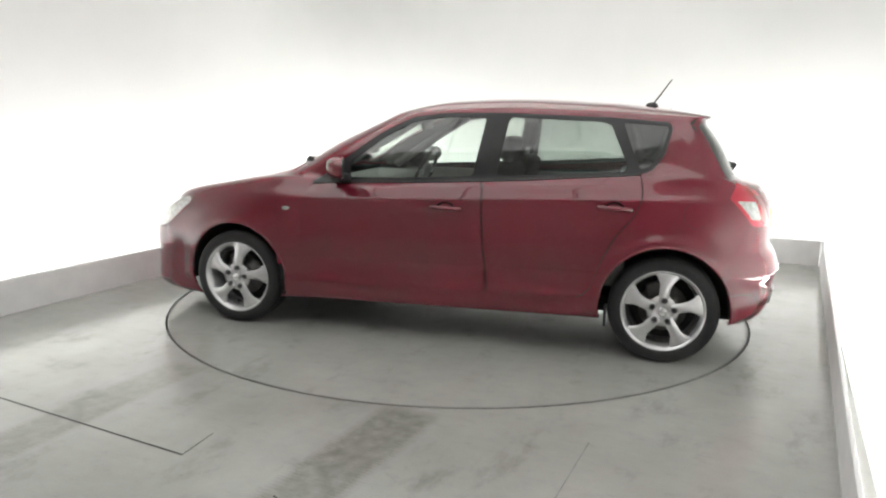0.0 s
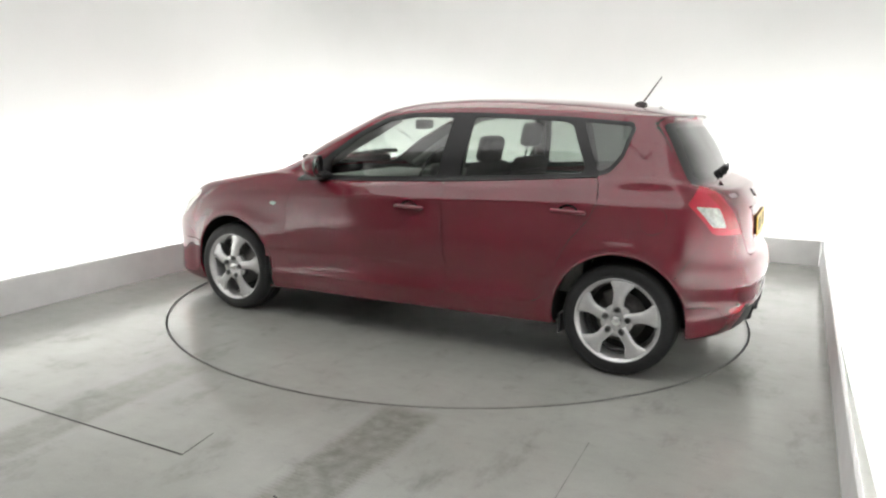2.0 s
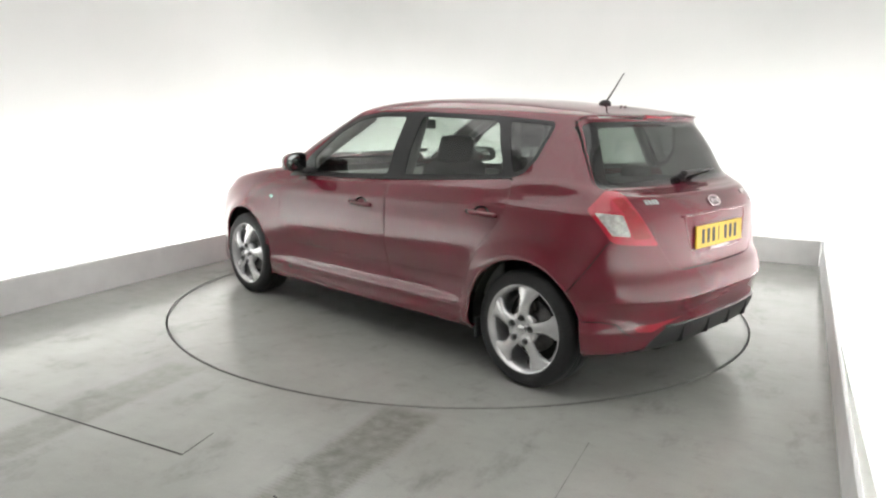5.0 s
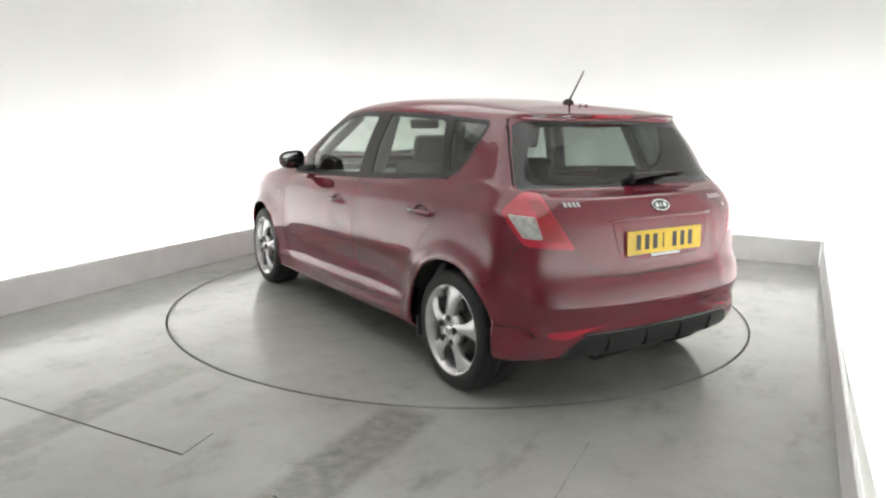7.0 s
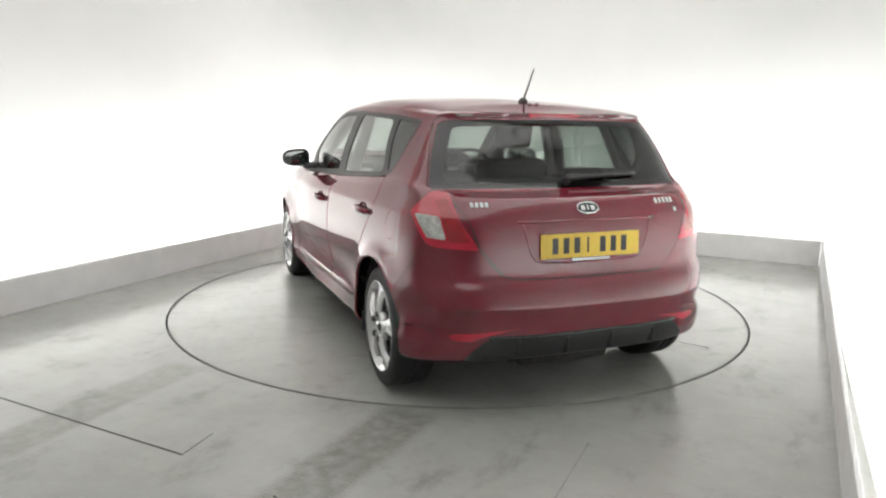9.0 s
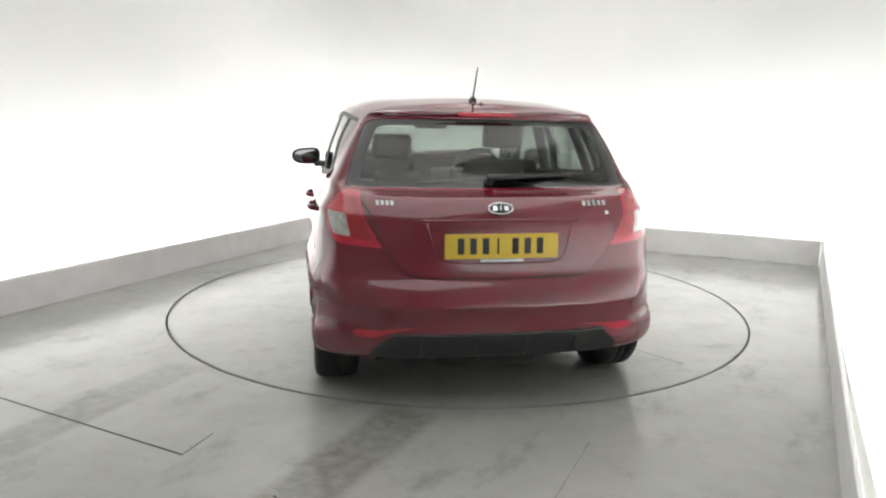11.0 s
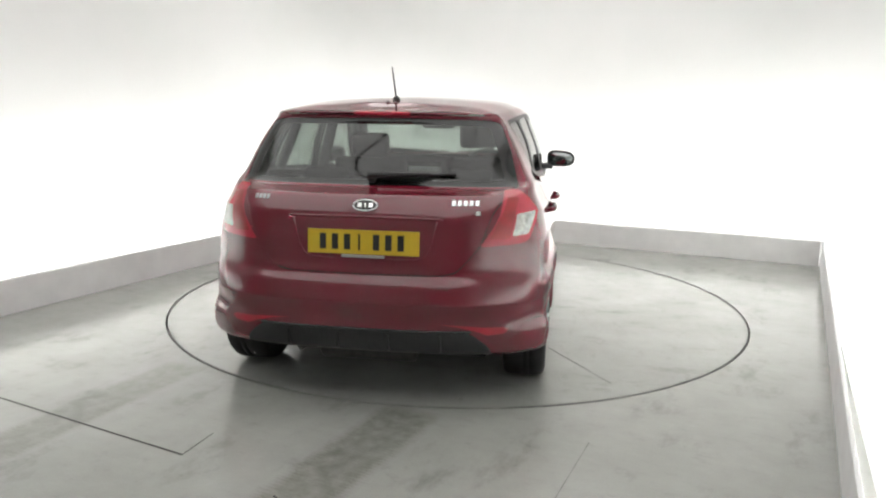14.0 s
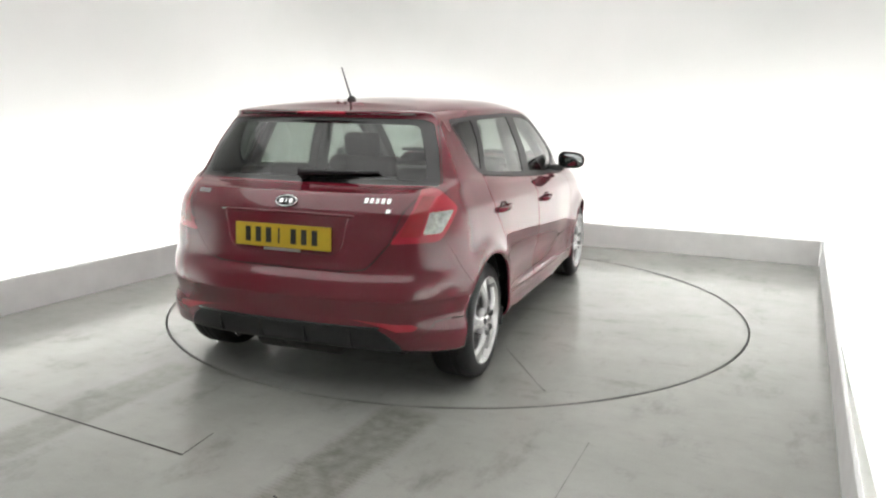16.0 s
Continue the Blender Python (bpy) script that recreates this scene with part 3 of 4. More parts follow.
G = 0.006
ARCH_R = 0.354
REGIONS = [
    Region("arch_front", SIDE, circle(1.325, 0.312, ARCH_R), flank),
    Region("arch_rear", SIDE, circle(-1.325, 0.312, ARCH_R), flank),
    Region("glass_front", SIDE, rounded([(0.575, 0.962), (-0.212, 1.006), (-0.268, 1.345), (-0.02, 1.345), (0.17, 1.318), (0.36, 1.222), (0.565, 1.065)], 0.03), flank),
    Region("glass_rear", SIDE, rounded([(-0.352, 1.012), (-1.075, 1.060), (-1.085, 1.10), (-0.985, 1.318), (-0.93, 1.335), (-0.402, 1.352)], 0.03), flank),
    Region("glass_quarter", SIDE, rounded([(-1.155, 1.072), (-1.205, 1.090), (-1.262, 1.16), (-1.298, 1.30), (-1.283, 1.318), (-1.045, 1.332)], 0.02), flank),
    Region("frame", SIDE, rounded([(0.815, 0.932), (-0.30, 0.985), (-1.165, 1.050), (-1.222, 1.072), (-1.280, 1.150), (-1.318, 1.30), (-1.298, 1.335), (-0.95, 1.358), (-0.40, 1.374), (0.0, 1.368), (0.19, 1.340), (0.38, 1.245), (0.60, 1.09)], 0.02), flank, 0.0015),
    Region("fuel_flap", SIDE, circle(-1.470, 0.845, 0.073, 28), flank, 0.0032),
    Region("door_front", SIDE, rounded([(0.815, 0.932), (0.845, 0.80), (0.868, 0.55), (0.85, 0.36), (0.79, 0.315), (-0.30, 0.322), (-0.325, 0.36), (-0.302, 0.62), (-0.275, 0.984), (0.40, 0.955)], 0.03), flank, G),
    Region("door_rear", SIDE, rounded([(-0.276, 0.984), (-0.303, 0.62), (-0.326, 0.36), (-0.34, 0.322), (-0.86, 0.345), (-0.925, 0.40), (-0.975, 0.56), (-1.045, 0.70), (-1.150, 0.83), (-1.185, 0.93), (-1.168, 1.050), (-0.6, 1.007)], 0.03), flank, G),
    Region("lamp_clear", CORNER, rounded([(-0.634, 0.925), (-0.765, 0.917), (-0.805, 0.818), (-0.715, 0.824)], 0.012), lamp_zone),
    Region("lamp_inner", CORNER, rounded([(-0.764, 0.932), (-0.715, 0.985), (-0.775, 0.990), (-0.865, 0.885), (-0.908, 0.808), (-0.820, 0.806)], 0.010), lamp_zone),
    Region("lamp", CORNER, rounded([(-0.952, 0.770), (-0.800, 0.985), (-0.765, 1.018), (-0.690, 1.022), (-0.600, 0.935), (-0.712, 0.795), (-0.75, 0.782)], 0.02), lamp_zone, 0.0018),
    Region("rear_glass_clear", REAR, rounded([(-0.2, 1.048), (0.622, 1.052), (0.585, 1.18), (0.532, 1.298), (0.49, 1.308), (-0.2, 1.314)], 0.03), lambda c: c.x < -1.4 and c.z > 0.99),
    Region("rear_glass", REAR, rounded([(-0.2, 1.022), (0.686, 1.028), (0.642, 1.19), (0.586, 1.320), (0.54, 1.334), (-0.2, 1.342)], 0.02), lambda c: c.x < -1.4 and c.z > 0.99),
    Region("reflector", REAR, rounded([(0.35, 0.422), (0.50, 0.412), (0.56, 0.405), (0.645, 0.404), (0.672, 0.392), (0.650, 0.372), (0.575, 0.366), (0.525, 0.386), (0.44, 0.408)], 0.008), lambda c: c.x < -1.6 and c.z < 0.6, 0.001),
    Region("diffuser", REAR, rounded([(-0.2, 0.392), (0.47, 0.388), (0.525, 0.360), (0.585, 0.300), (0.61, 0.20), (-0.2, 0.20)], 0.02), lambda c: c.x < -1.6 and c.z < 0.6, 0.001),
    Region("skirt", SIDE, [(-2.2, 0.10), (-1.45, 0.10), (-1.45, 0.412), (-1.74, 0.423), (-1.80, 0.413), (-1.834, 0.371), (-1.873, 0.337), (-1.90, 0.342), (-2.2, 0.345)], lambda c: c.x < -1.5 and c.y > 0.5, 0.004),
    Region("tailgate", REAR, rounded([(-0.2, 0.634), (0.36, 0.638), (0.425, 0.652), (0.465, 0.690), (0.535, 0.775), (0.585, 0.92), (0.655, 1.018), (0.694, 1.034), (0.650, 1.20), (0.595, 1.332), (0.56, 1.360), (-0.2, 1.374)], 0.012), lambda c: c.x < -1.42 and c.z > 0.6, 0.006),
    Region("bumper", SIDE, rounded([(-2.2, 0.10), (-1.45, 0.10), (-1.45, 0.40), (-1.60, 0.56), (-1.69, 0.70), (-1.745, 0.80), (-1.82, 0.83), (-2.2, 0.83)], 0.03), lambda c: c.x < -1.44 and c.z < 0.9, 0.005),
    Region("headlamp", SIDE, rounded([(2.16, 0.585), (2.02, 0.575), (1.905, 0.615), (1.70, 0.775), (1.735, 0.805), (1.93, 0.770), (2.16, 0.70)], 0.02), lambda c: c.x > 1.5 and c.y > 0.35 and c.z < 0.85, 0.002),
    Region("bonnet", TOP, rounded([(1.075, -0.2), (1.055, 0.30), (0.955, 0.60), (1.02, 0.69), (1.40, 0.70), (1.72, 0.64), (1.93, 0.42), (1.97, -0.2)], 0.04), lambda c: c.x > 0.85 and c.z > 0.74, G),
    Region("windscreen", REAR, rounded([(-0.2, 1.012), (0.52, 0.995), (0.690, 0.985), (0.640, 1.15), (0.572, 1.335), (0.535, 1.352), (-0.2, 1.362)], 0.03), lambda c: c.x > 0.18 and c.z > 0.95),
    Region("front_bumper", SIDE, rounded([(2.4, 0.08), (1.5, 0.08), (1.5, 0.36), (1.72, 0.46), (1.80, 0.56), (1.94, 0.58), (2.4, 0.56)], 0.03), lambda c: c.x > 1.45 and c.z < 0.75, G),
]
FIXED = ("arch_front", "arch_rear")


def split_skin():
    """The half skin cut along all outlines; faces by panel name."""
    bm = shell_bmesh(True)
    up = sum(f.normal.z for f in bm.faces if f.calc_center_median().z > 1.4)
    if up < 0:
        bmesh.ops.reverse_faces(bm, faces=bm.faces[:])
    for reg in REGIONS:
        cut(bm, reg, reg.outer)
        if reg.gap:
            cut(bm, reg, reg.inner)
    bm.normal_update()
    sets = {}
    for f in bm.faces:
        c = f.calc_center_median()
        name = "body"
        for reg in REGIONS:
            if reg.where(c):
                uv = reg.uv(c)
                if inside(reg.outer, *uv):
                    name = reg.name if not reg.gap or inside(reg.inner, *uv) else ("gap_" + reg.name)
                    break
        sets.setdefault(name, []).append(f)
    return bm, sets


SKIN, PANELS = split_skin()


def panel_mesh(name, key, mats, mode, depth=0.012, sink=0.0, liner=None):
    """A panel from the faces of the half skin. mode: 'both' joins it with its mirror image, 'left' and 'right' give one side."""
    bm = bmesh.new()
    made = {}
    keys = [key] if isinstance(key, str) else key
    for k in keys:
        for f in PANELS.get(k, []):
            vs = []
            for v in f.verts:
                if v not in made:
                    made[v] = bm.verts.new(v.co)
                vs.append(made[v])
            bm.faces.new(vs)
    if mode == "both":
        bmesh.ops.mirror(bm, geom=bm.verts[:] + bm.edges[:] + bm.faces[:], matrix=Matrix.Identity(4), merge_dist=0.0, axis="Y")
        bmesh.ops.remove_doubles(bm, verts=[v for v in bm.verts if abs(v.co.y) < 1e-3], dist=0.0006)
    elif mode == "right":
        for v in bm.verts:
            v.co.y = -v.co.y
        bmesh.ops.reverse_faces(bm, faces=bm.faces[:])
    bmesh.ops.triangulate(bm, faces=[f for f in bm.faces if len(f.verts) > 4])
    nrm = {v: skin_normal(v.co) for v in bm.verts}
    for f in bm.faces:
        f.normal_update()
    flip = [f for f in bm.faces if f.normal.dot(nrm[f.verts[0]]) < 0]
    if flip:
        bmesh.ops.reverse_faces(bm, faces=flip)
    if sink:
        for v in bm.verts:
            v.co -= nrm[v] * sink
    if depth:
        rim = [e for e in bm.edges if len(e.link_faces) == 1 and not (abs(e.verts[0].co.y) < 1e-3 and abs(e.verts[1].co.y) < 1e-3)]
        got = bmesh.ops.extrude_edge_only(bm, edges=rim)
        for v in [g for g in got["geom"] if isinstance(g, bmesh.types.BMVert)]:
            n = skin_normal(v.co)
            nrm[v] = n
            v.co -= n * depth
    bm.verts.index_update()
    normals = [None] * len(bm.verts)
    for v in bm.verts:
        normals[v.index] = tuple(nrm.get(v, Vector((0, 0, 1))))
    me = finish(bm, name, mats, True, recalc=False)
    me.normals_split_custom_set_from_vertices(normals)
    return me


CAR = empty("hatchback_car", pose(0, 0, 0), "dark red metallic five-door hatchback parked on the turntable", "car")
AT = pose(CAR_X, CAR_Y, 0)


def panel(name, key, mat, mode, parent=None, label="", **kw):
    ob = new(name, panel_mesh(name, key, mat, mode, **kw))
    ob.parent = parent or CAR
    if parent is None:
        ob.matrix_basis = AT
    return tagged(ob, label)


def cpart(name, bm, mat, parent=None, label="", smooth=True, at=None, recalc=True):
    """A part of the car in the car's own coordinates."""
    if parent is None:
        return part(name, bm, mat, CAR, label, smooth, AT if at is None else AT @ at, recalc)
    return part(name, bm, mat, parent, label, smooth, at, recalc)


def lining():
    """Grey trim just inside the pillars, roof and tailgate frame."""
    bm = bmesh.new()
    made = {}
    for key in ("body", "tailgate"):
        for f in PANELS[key]:
            ce = f.calc_center_median()
            if ce.z < 0.955 or (ce.x > 0.9 and ce.z < 1.0) or (key == "tailgate" and ce.z < 1.0):
                continue
            vs = []
            for v in f.verts:
                if v not in made:
                    made[v] = bm.verts.new(v.co - skin_normal(v.co) * 0.016)
                vs.append(made[v])
            bm.faces.new(vs)
    for v in bm.verts:
        v.co.y = max(0.0, v.co.y)
    bmesh.ops.mirror(bm, geom=bm.verts[:] + bm.edges[:] + bm.faces[:], matrix=Matrix.Identity(4), merge_dist=0.0005, axis="Y")
    return bm


BODY = panel("body", "body", RED, "both", depth=0.015)
TAILGATE = panel("tailgate", "tailgate", RED, "both", label="dark red tailgate with plate recess")
BUMPER = panel("rear_bumper", "bumper", RED, "both", label="dark red rear bumper")
panel("diffuser", "diffuser", BLACK, "both", BUMPER, "black plastic lower valance", depth=0.03)
panel("bonnet", "bonnet", RED, "both")
panel("front_bumper", "front_bumper", RED, "both")
panel("windscreen", "windscreen", GLASS, "both", label="clear windscreen", depth=0.0, sink=0.004)
# Added strip sunk behind the tailgate gap, stops bright wall showing through
panel("tailgate_gap_blocker", "gap_tailgate", LINER, "both", BODY, "added black strip blocking light in the tailgate gap", depth=0.0, sink=0.011)
RW = panel("rear_window", "rear_glass_clear", REARGLASS, "both", TAILGATE, "dark tinted rear window", depth=0.0, sink=0.004)
panel("window_border", "rear_glass", GLOSSBLACK, "both", RW, "black printed glass border", depth=0.0, sink=0.004)
DOORS = {}
for side in ("left", "right"):
    panel("bumper_skirt", "skirt", RED, side, BUMPER, depth=0.01)
    panel("reflector", "reflector", REDLENS, side, BUMPER, "long red reflector", depth=0.004)
    fr = panel("window_frame", "frame", FRAMEBLACK, side, label="gloss black window surround", depth=0.012)
    d1 = panel("front_door", "door_front", RED, side)
    d2 = panel("rear_door", "door_rear", RED, side)
    DOORS[side] = (d1, d2)
    panel("door_window", "glass_front", GLASS, side, d1, "clear door glass", depth=0.0, sink=0.004)
    panel("door_window", "glass_rear", DARKGLASS, side, d2, "tinted door glass", depth=0.0, sink=0.004)
    panel("quarter_window", "glass_quarter", PRIVACY, side, label="small tinted quarter glass", depth=0.0, sink=0.004)
    lamp = panel("tail_light", "lamp", REDLENS, side, label="red tail light with a clear segment", depth=0.02)
    panel("reversing_lens", "lamp_clear", CLEARLENS, side, lamp, "clear lens", depth=0.01)
    panel("inner_lens", "lamp_inner", DARKRED, side, lamp, "deep red lens field", depth=0.006)
    panel("headlight", "headlamp", CLEARLENS, side, label="clear headlight", depth=0.02)
    if side == "left":
        panel("fuel_flap", "fuel_flap", RED, side)
    else:
        panel("quarter_panel", ["fuel_flap", "gap_fuel_flap"], RED, side, BODY, depth=0.0)

cpart("interior_lining", lining(), TRIMGREY, label="grey interior lining")

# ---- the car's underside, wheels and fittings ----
def gap_backing():
    """An added black skin standing in for the shade in the panel gaps, open at the windows and wheels."""
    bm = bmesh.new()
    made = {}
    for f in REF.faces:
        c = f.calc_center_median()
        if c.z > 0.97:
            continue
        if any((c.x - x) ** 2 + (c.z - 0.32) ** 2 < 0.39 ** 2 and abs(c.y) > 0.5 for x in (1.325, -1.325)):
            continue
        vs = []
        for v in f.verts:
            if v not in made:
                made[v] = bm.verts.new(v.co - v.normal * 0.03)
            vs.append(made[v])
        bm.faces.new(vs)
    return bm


cpart("gap_backing", gap_backing(), LINER, label="added black skin that keeps the panel gaps dark", recalc=False)


def wheel_well(x, side):
    bm = bmesh.new()
    n = 24
    a0, a1 = radians(-8), radians(188)
    y0, y1 = 0.52 * side, 0.815 * side
    rows = []
    for k in range(n + 1):
        a = a0 + (a1 - a0) * k / n
        rows.append([bm.verts.new((x + 0.362 * math.cos(a), y, 0.312 + 0.362 * math.sin(a))) for y in (y0, y1)])
    mid = bm.verts.new((x, y0, 0.312))
    for p, q in zip(rows, rows[1:]):
        bm.faces.new((p[0], q[0], q[1], p[1]))
        bm.faces.new((p[0], q[0], mid))
    return bm


def arch_lip(x, side):
    """The rolled edge of a wheel arch, following the skin."""
    pts = []
    for k in range(41):
        a = radians(-16 + 212 * k / 40)
        px, pz = x + (ARCH_R + 0.001) * math.cos(a), 0.312 + (ARCH_R + 0.001) * math.sin(a)
        q, n, _, _ = REF_TREE.ray_cast(Vector((px, 1.5 * side, pz)), Vector((0, -side, 0)))
        if q is not None:
            pts.append(q - Vector((0, side * 0.004, 0)))
    return tube(pts, 0.0075, 8)


for x in (1.325, -1.325):
    for sd in (1, -1):
        cpart("wheel_arch_liner", wheel_well(x, sd), LINER, label="black wheel arch liner")
        cpart("arch_lip", arch_lip(x, sd), RED)

cpart("floor_pan", box(-1.75, 1.9, -0.56, 0.56, 0.21, 0.24, 0.01), LINER, label="dark underbody")
cpart("side_member", box(-0.95, 0.93, 0.55, 0.77, 0.215, 0.25, 0.01), LINER)
cpart("side_member", box(-0.95, 0.93, -0.77, -0.55, 0.215, 0.25, 0.01), LINER)
cpart("silencer", lathe([(0.001, 0.0), (0.06, 0.0), (0.075, 0.015), (0.075, 0.465), (0.06, 0.48), (0.001, 0.48)], 20), PIPE, label="dark steel exhaust silencer", at=pose(-1.72, -0.22, 0.235))
cpart("exhaust_pipe", tube([(-1.70, 0.14, 0.235), (-1.78, 0.30, 0.24), (-1.80, 0.33, 0.245), (-1.83, 0.34, 0.242)], 0.022, 12), PIPE)
cpart("rear_axle", tube([(-1.325, -0.62, 0.24), (-1.30, -0.3, 0.215), (-1.30, 0.3, 0.215), (-1.325, 0.62, 0.24)], 0.035, 10), LINER)

# wheels
def spoke_mesh():
    """One tapered spoke with a swept edge, pointing along +X, its face near y = 0."""
    bm = bmesh.new()
    rows = []
    n = 10
    for k in range(n + 1):
        t = k / n
        r = 0.050 + 0.178 * t
        lo = -0.032 + 0.004 * t - 0.150 * max(0, t - 0.55) ** 1.5
        hi = 0.034 + 0.004 * t + 0.190 * max(0.0, t - 0.45) ** 1.6
        yy = -0.016 + 0.030 * math.sin(math.pi * min(1, 0.30 + 0.62 * t)) - 0.006 * t
        w = hi - lo
        prof = [(lo, -0.034), (lo + 0.002, -0.012), (lo + 0.10 * w, -0.001), (lo + 0.5 * w, 0.0), (hi - 0.22 * w, -0.003), (hi - 0.004, -0.014), (hi, -0.034)]
        rows.append([bm.verts.new((r, yy + dy, z)) for z, dy in prof])
    for a, b in zip(rows, rows[1:]):
        for j in range(len(a) - 1):
            bm.faces.new((a[j], b[j], b[j + 1], a[j + 1]))
        bm.faces.new((a[-1], b[-1], b[0], a[0]))
    bm.faces.new(rows[0])
    bm.faces.new(rows[-1][::-1])
    return bm


TYRE_PROFILE = [(0.226, -0.010), (0.234, -0.002), (0.248, 0.002), (0.266, 0.004), (0.286, 0.0), (0.302, -0.008), (0.311, -0.020), (0.3155, -0.040), (0.3165, -0.075), (0.3125, -0.077), (0.3125, -0.083), (0.317, -0.085), (0.317, -0.108), (0.3130, -0.110), (0.3130, -0.116), (0.317, -0.118), (0.3165, -0.15), (0.3155, -0.185), (0.311, -0.205), (0.302, -0.217), (0.262, -0.228), (0.222, -0.224), (0.214, -0.21)]
RIM_PROFILE = [(0.176, -0.19), (0.196, -0.186), (0.200, -0.10), (0.204, -0.050), (0.212, -0.026), (0.222, -0.014), (0.232, -0.003), (0.2375, 0.002), (0.240, 0.000), (0.240, -0.010), (0.226, -0.022), (0.226, -0.20), (0.176, -0.20)]


def wheel_meshes():
    ms = {}
    ms["tyre"] = finish(lathe(TYRE_PROFILE, 64), "tyre", RUBBER, True)
    ms["rim"] = finish(lathe(RIM_PROFILE, 64), "rim", ALLOY, True)
    ms["spoke"] = finish(spoke_mesh(), "spoke", ALLOY, True)
    ms["hub"] = finish(lathe([(0.001, -0.004), (0.026, -0.005), (0.030, -0.008), (0.034, -0.004), (0.084, 0.002), (0.092, -0.012), (0.090, -0.06), (0.001, -0.06)], 40), "hub", ALLOY, True)
    ms["hub_cap"] = finish(lathe([(0.001, 0.0115), (0.022, 0.011), (0.0265, 0.008), (0.0275, -0.008)], 28), "hub_cap", CHROME, True)
    ms["wheel_bolt"] = finish(lathe([(0.001, 0.002), (0.008, 0.002), (0.0095, 0.0), (0.0095, -0.006), (0.0130, 0.003), (0.0165, -0.010)], 12), "wheel_bolt", BLACK, True)
    ms["brake_disc"] = finish(lathe([(0.060, -0.085), (0.075, -0.085), (0.078, -0.098), (0.140, -0.098), (0.140, -0.118), (0.06, -0.118)], 48), "brake_disc", STEEL, True)
    ms["backplate"] = finish(lathe([(0.02, -0.13), (0.19, -0.135), (0.192, -0.14), (0.02, -0.14)], 32), "backplate", LINER, True)
    ms["caliper"] = finish(box(0.075, 0.158, -0.14, -0.078, -0.055, 0.055, 0.012), "caliper", STEEL, True)
    return ms


WM = wheel_meshes()


def wheel(x, y, turn, side):
    base = AT @ pose(x, y, 0.3035, 0, 0, 0 if side > 0 else 180) @ Matrix.Scale(0.957, 4)
    tyre = new("wheel")
    tyre.parent, tyre.matrix_basis = CAR, base
    tagged(tyre, "five-spoke silver alloy wheel with a black tyre")
    def sub(name, m=Matrix.Identity(4)):
        o = new(name, WM[name])
        o.parent, o.matrix_basis = tyre, m
        return o
    sub("tyre"), sub("rim"), sub("hub"), sub("hub_cap"), sub("brake_disc"), sub("backplate")
    sub("caliper", pose(0, 0, 0, 0, -70 if side > 0 else -110, 0))
    for k in range(5):
        a = turn + 72 * k
        sub("spoke", pose(0, 0, 0, 0, -a, 0))
        b = radians(a + 2)
        sub("wheel_bolt", pose(0.067 * math.cos(b), 0.0135, 0.067 * math.sin(b)) @ Matrix.Scale(1.25, 4))


wheel(1.325, 0.878, 97, 1)
wheel(-1.325, 0.842, 92, 1)
wheel(1.325, -0.878, 60, -1)
wheel(-1.325, -0.842, 80, -1)


# door mirrors
def mirror(side):
    def loft(rings):
        bm = bmesh.new()
        rs = [[bm.verts.new(p) for p in r] for r in rings]
        for a, b in zip(rs, rs[1:]):
            for k in range(len(a)):
                bm.faces.new((a[k], a[(k + 1) % len(a)], b[(k + 1) % len(b)], b[k]))
        bm.faces.new(rs[0][::-1])
        bm.faces.new(rs[-1])
        return bm
    def oval(x, sc, dy=0.0):
        out = []
        for k in range(28):
            a = 2 * math.pi * k / 28
            c, s = math.cos(a), math.sin(a)
            yy = 0.105 * sc * math.copysign(abs(c) ** 0.62, c)
            zz = 0.062 * sc * math.copysign(abs(s) ** 0.70, s) * (1.0 - 0.16 * c)
            out.append((x - 0.42 * yy, side * (0.918 + yy + dy), 1.036 + zz))   # turned in towards the driver
        return out
    cap = loft([oval(0.662, 0.35, -0.01), oval(0.655, 0.60, -0.006), oval(0.635, 0.85), oval(0.60, 0.985), oval(0.575, 1.0), oval(0.556, 0.995)])
    ob = cpart("door_mirror", cap, RED, label="red door mirror with a black rim")
    part("mirror_rim", loft([oval(0.556, 0.996), oval(0.549, 0.985), oval(0.545, 0.955), oval(0.552, 0.90)]), BLACK, ob, "black plastic rim", True)
    part("mirror_glass", loft([oval(0.5515, 0.895), oval(0.5500, 0.892)]), MIRRORGLASS, ob, "mirror glass", True)
    part("mirror_foot", prism([(0.66, 0.955), (0.56, 0.955), (0.575, 0.99), (0.64, 1.0)], 0.74 * side, 0.86 * side, "XZ", 0.006), BLACK, ob, "black plastic foot", True)


mirror(1)
mirror(-1)


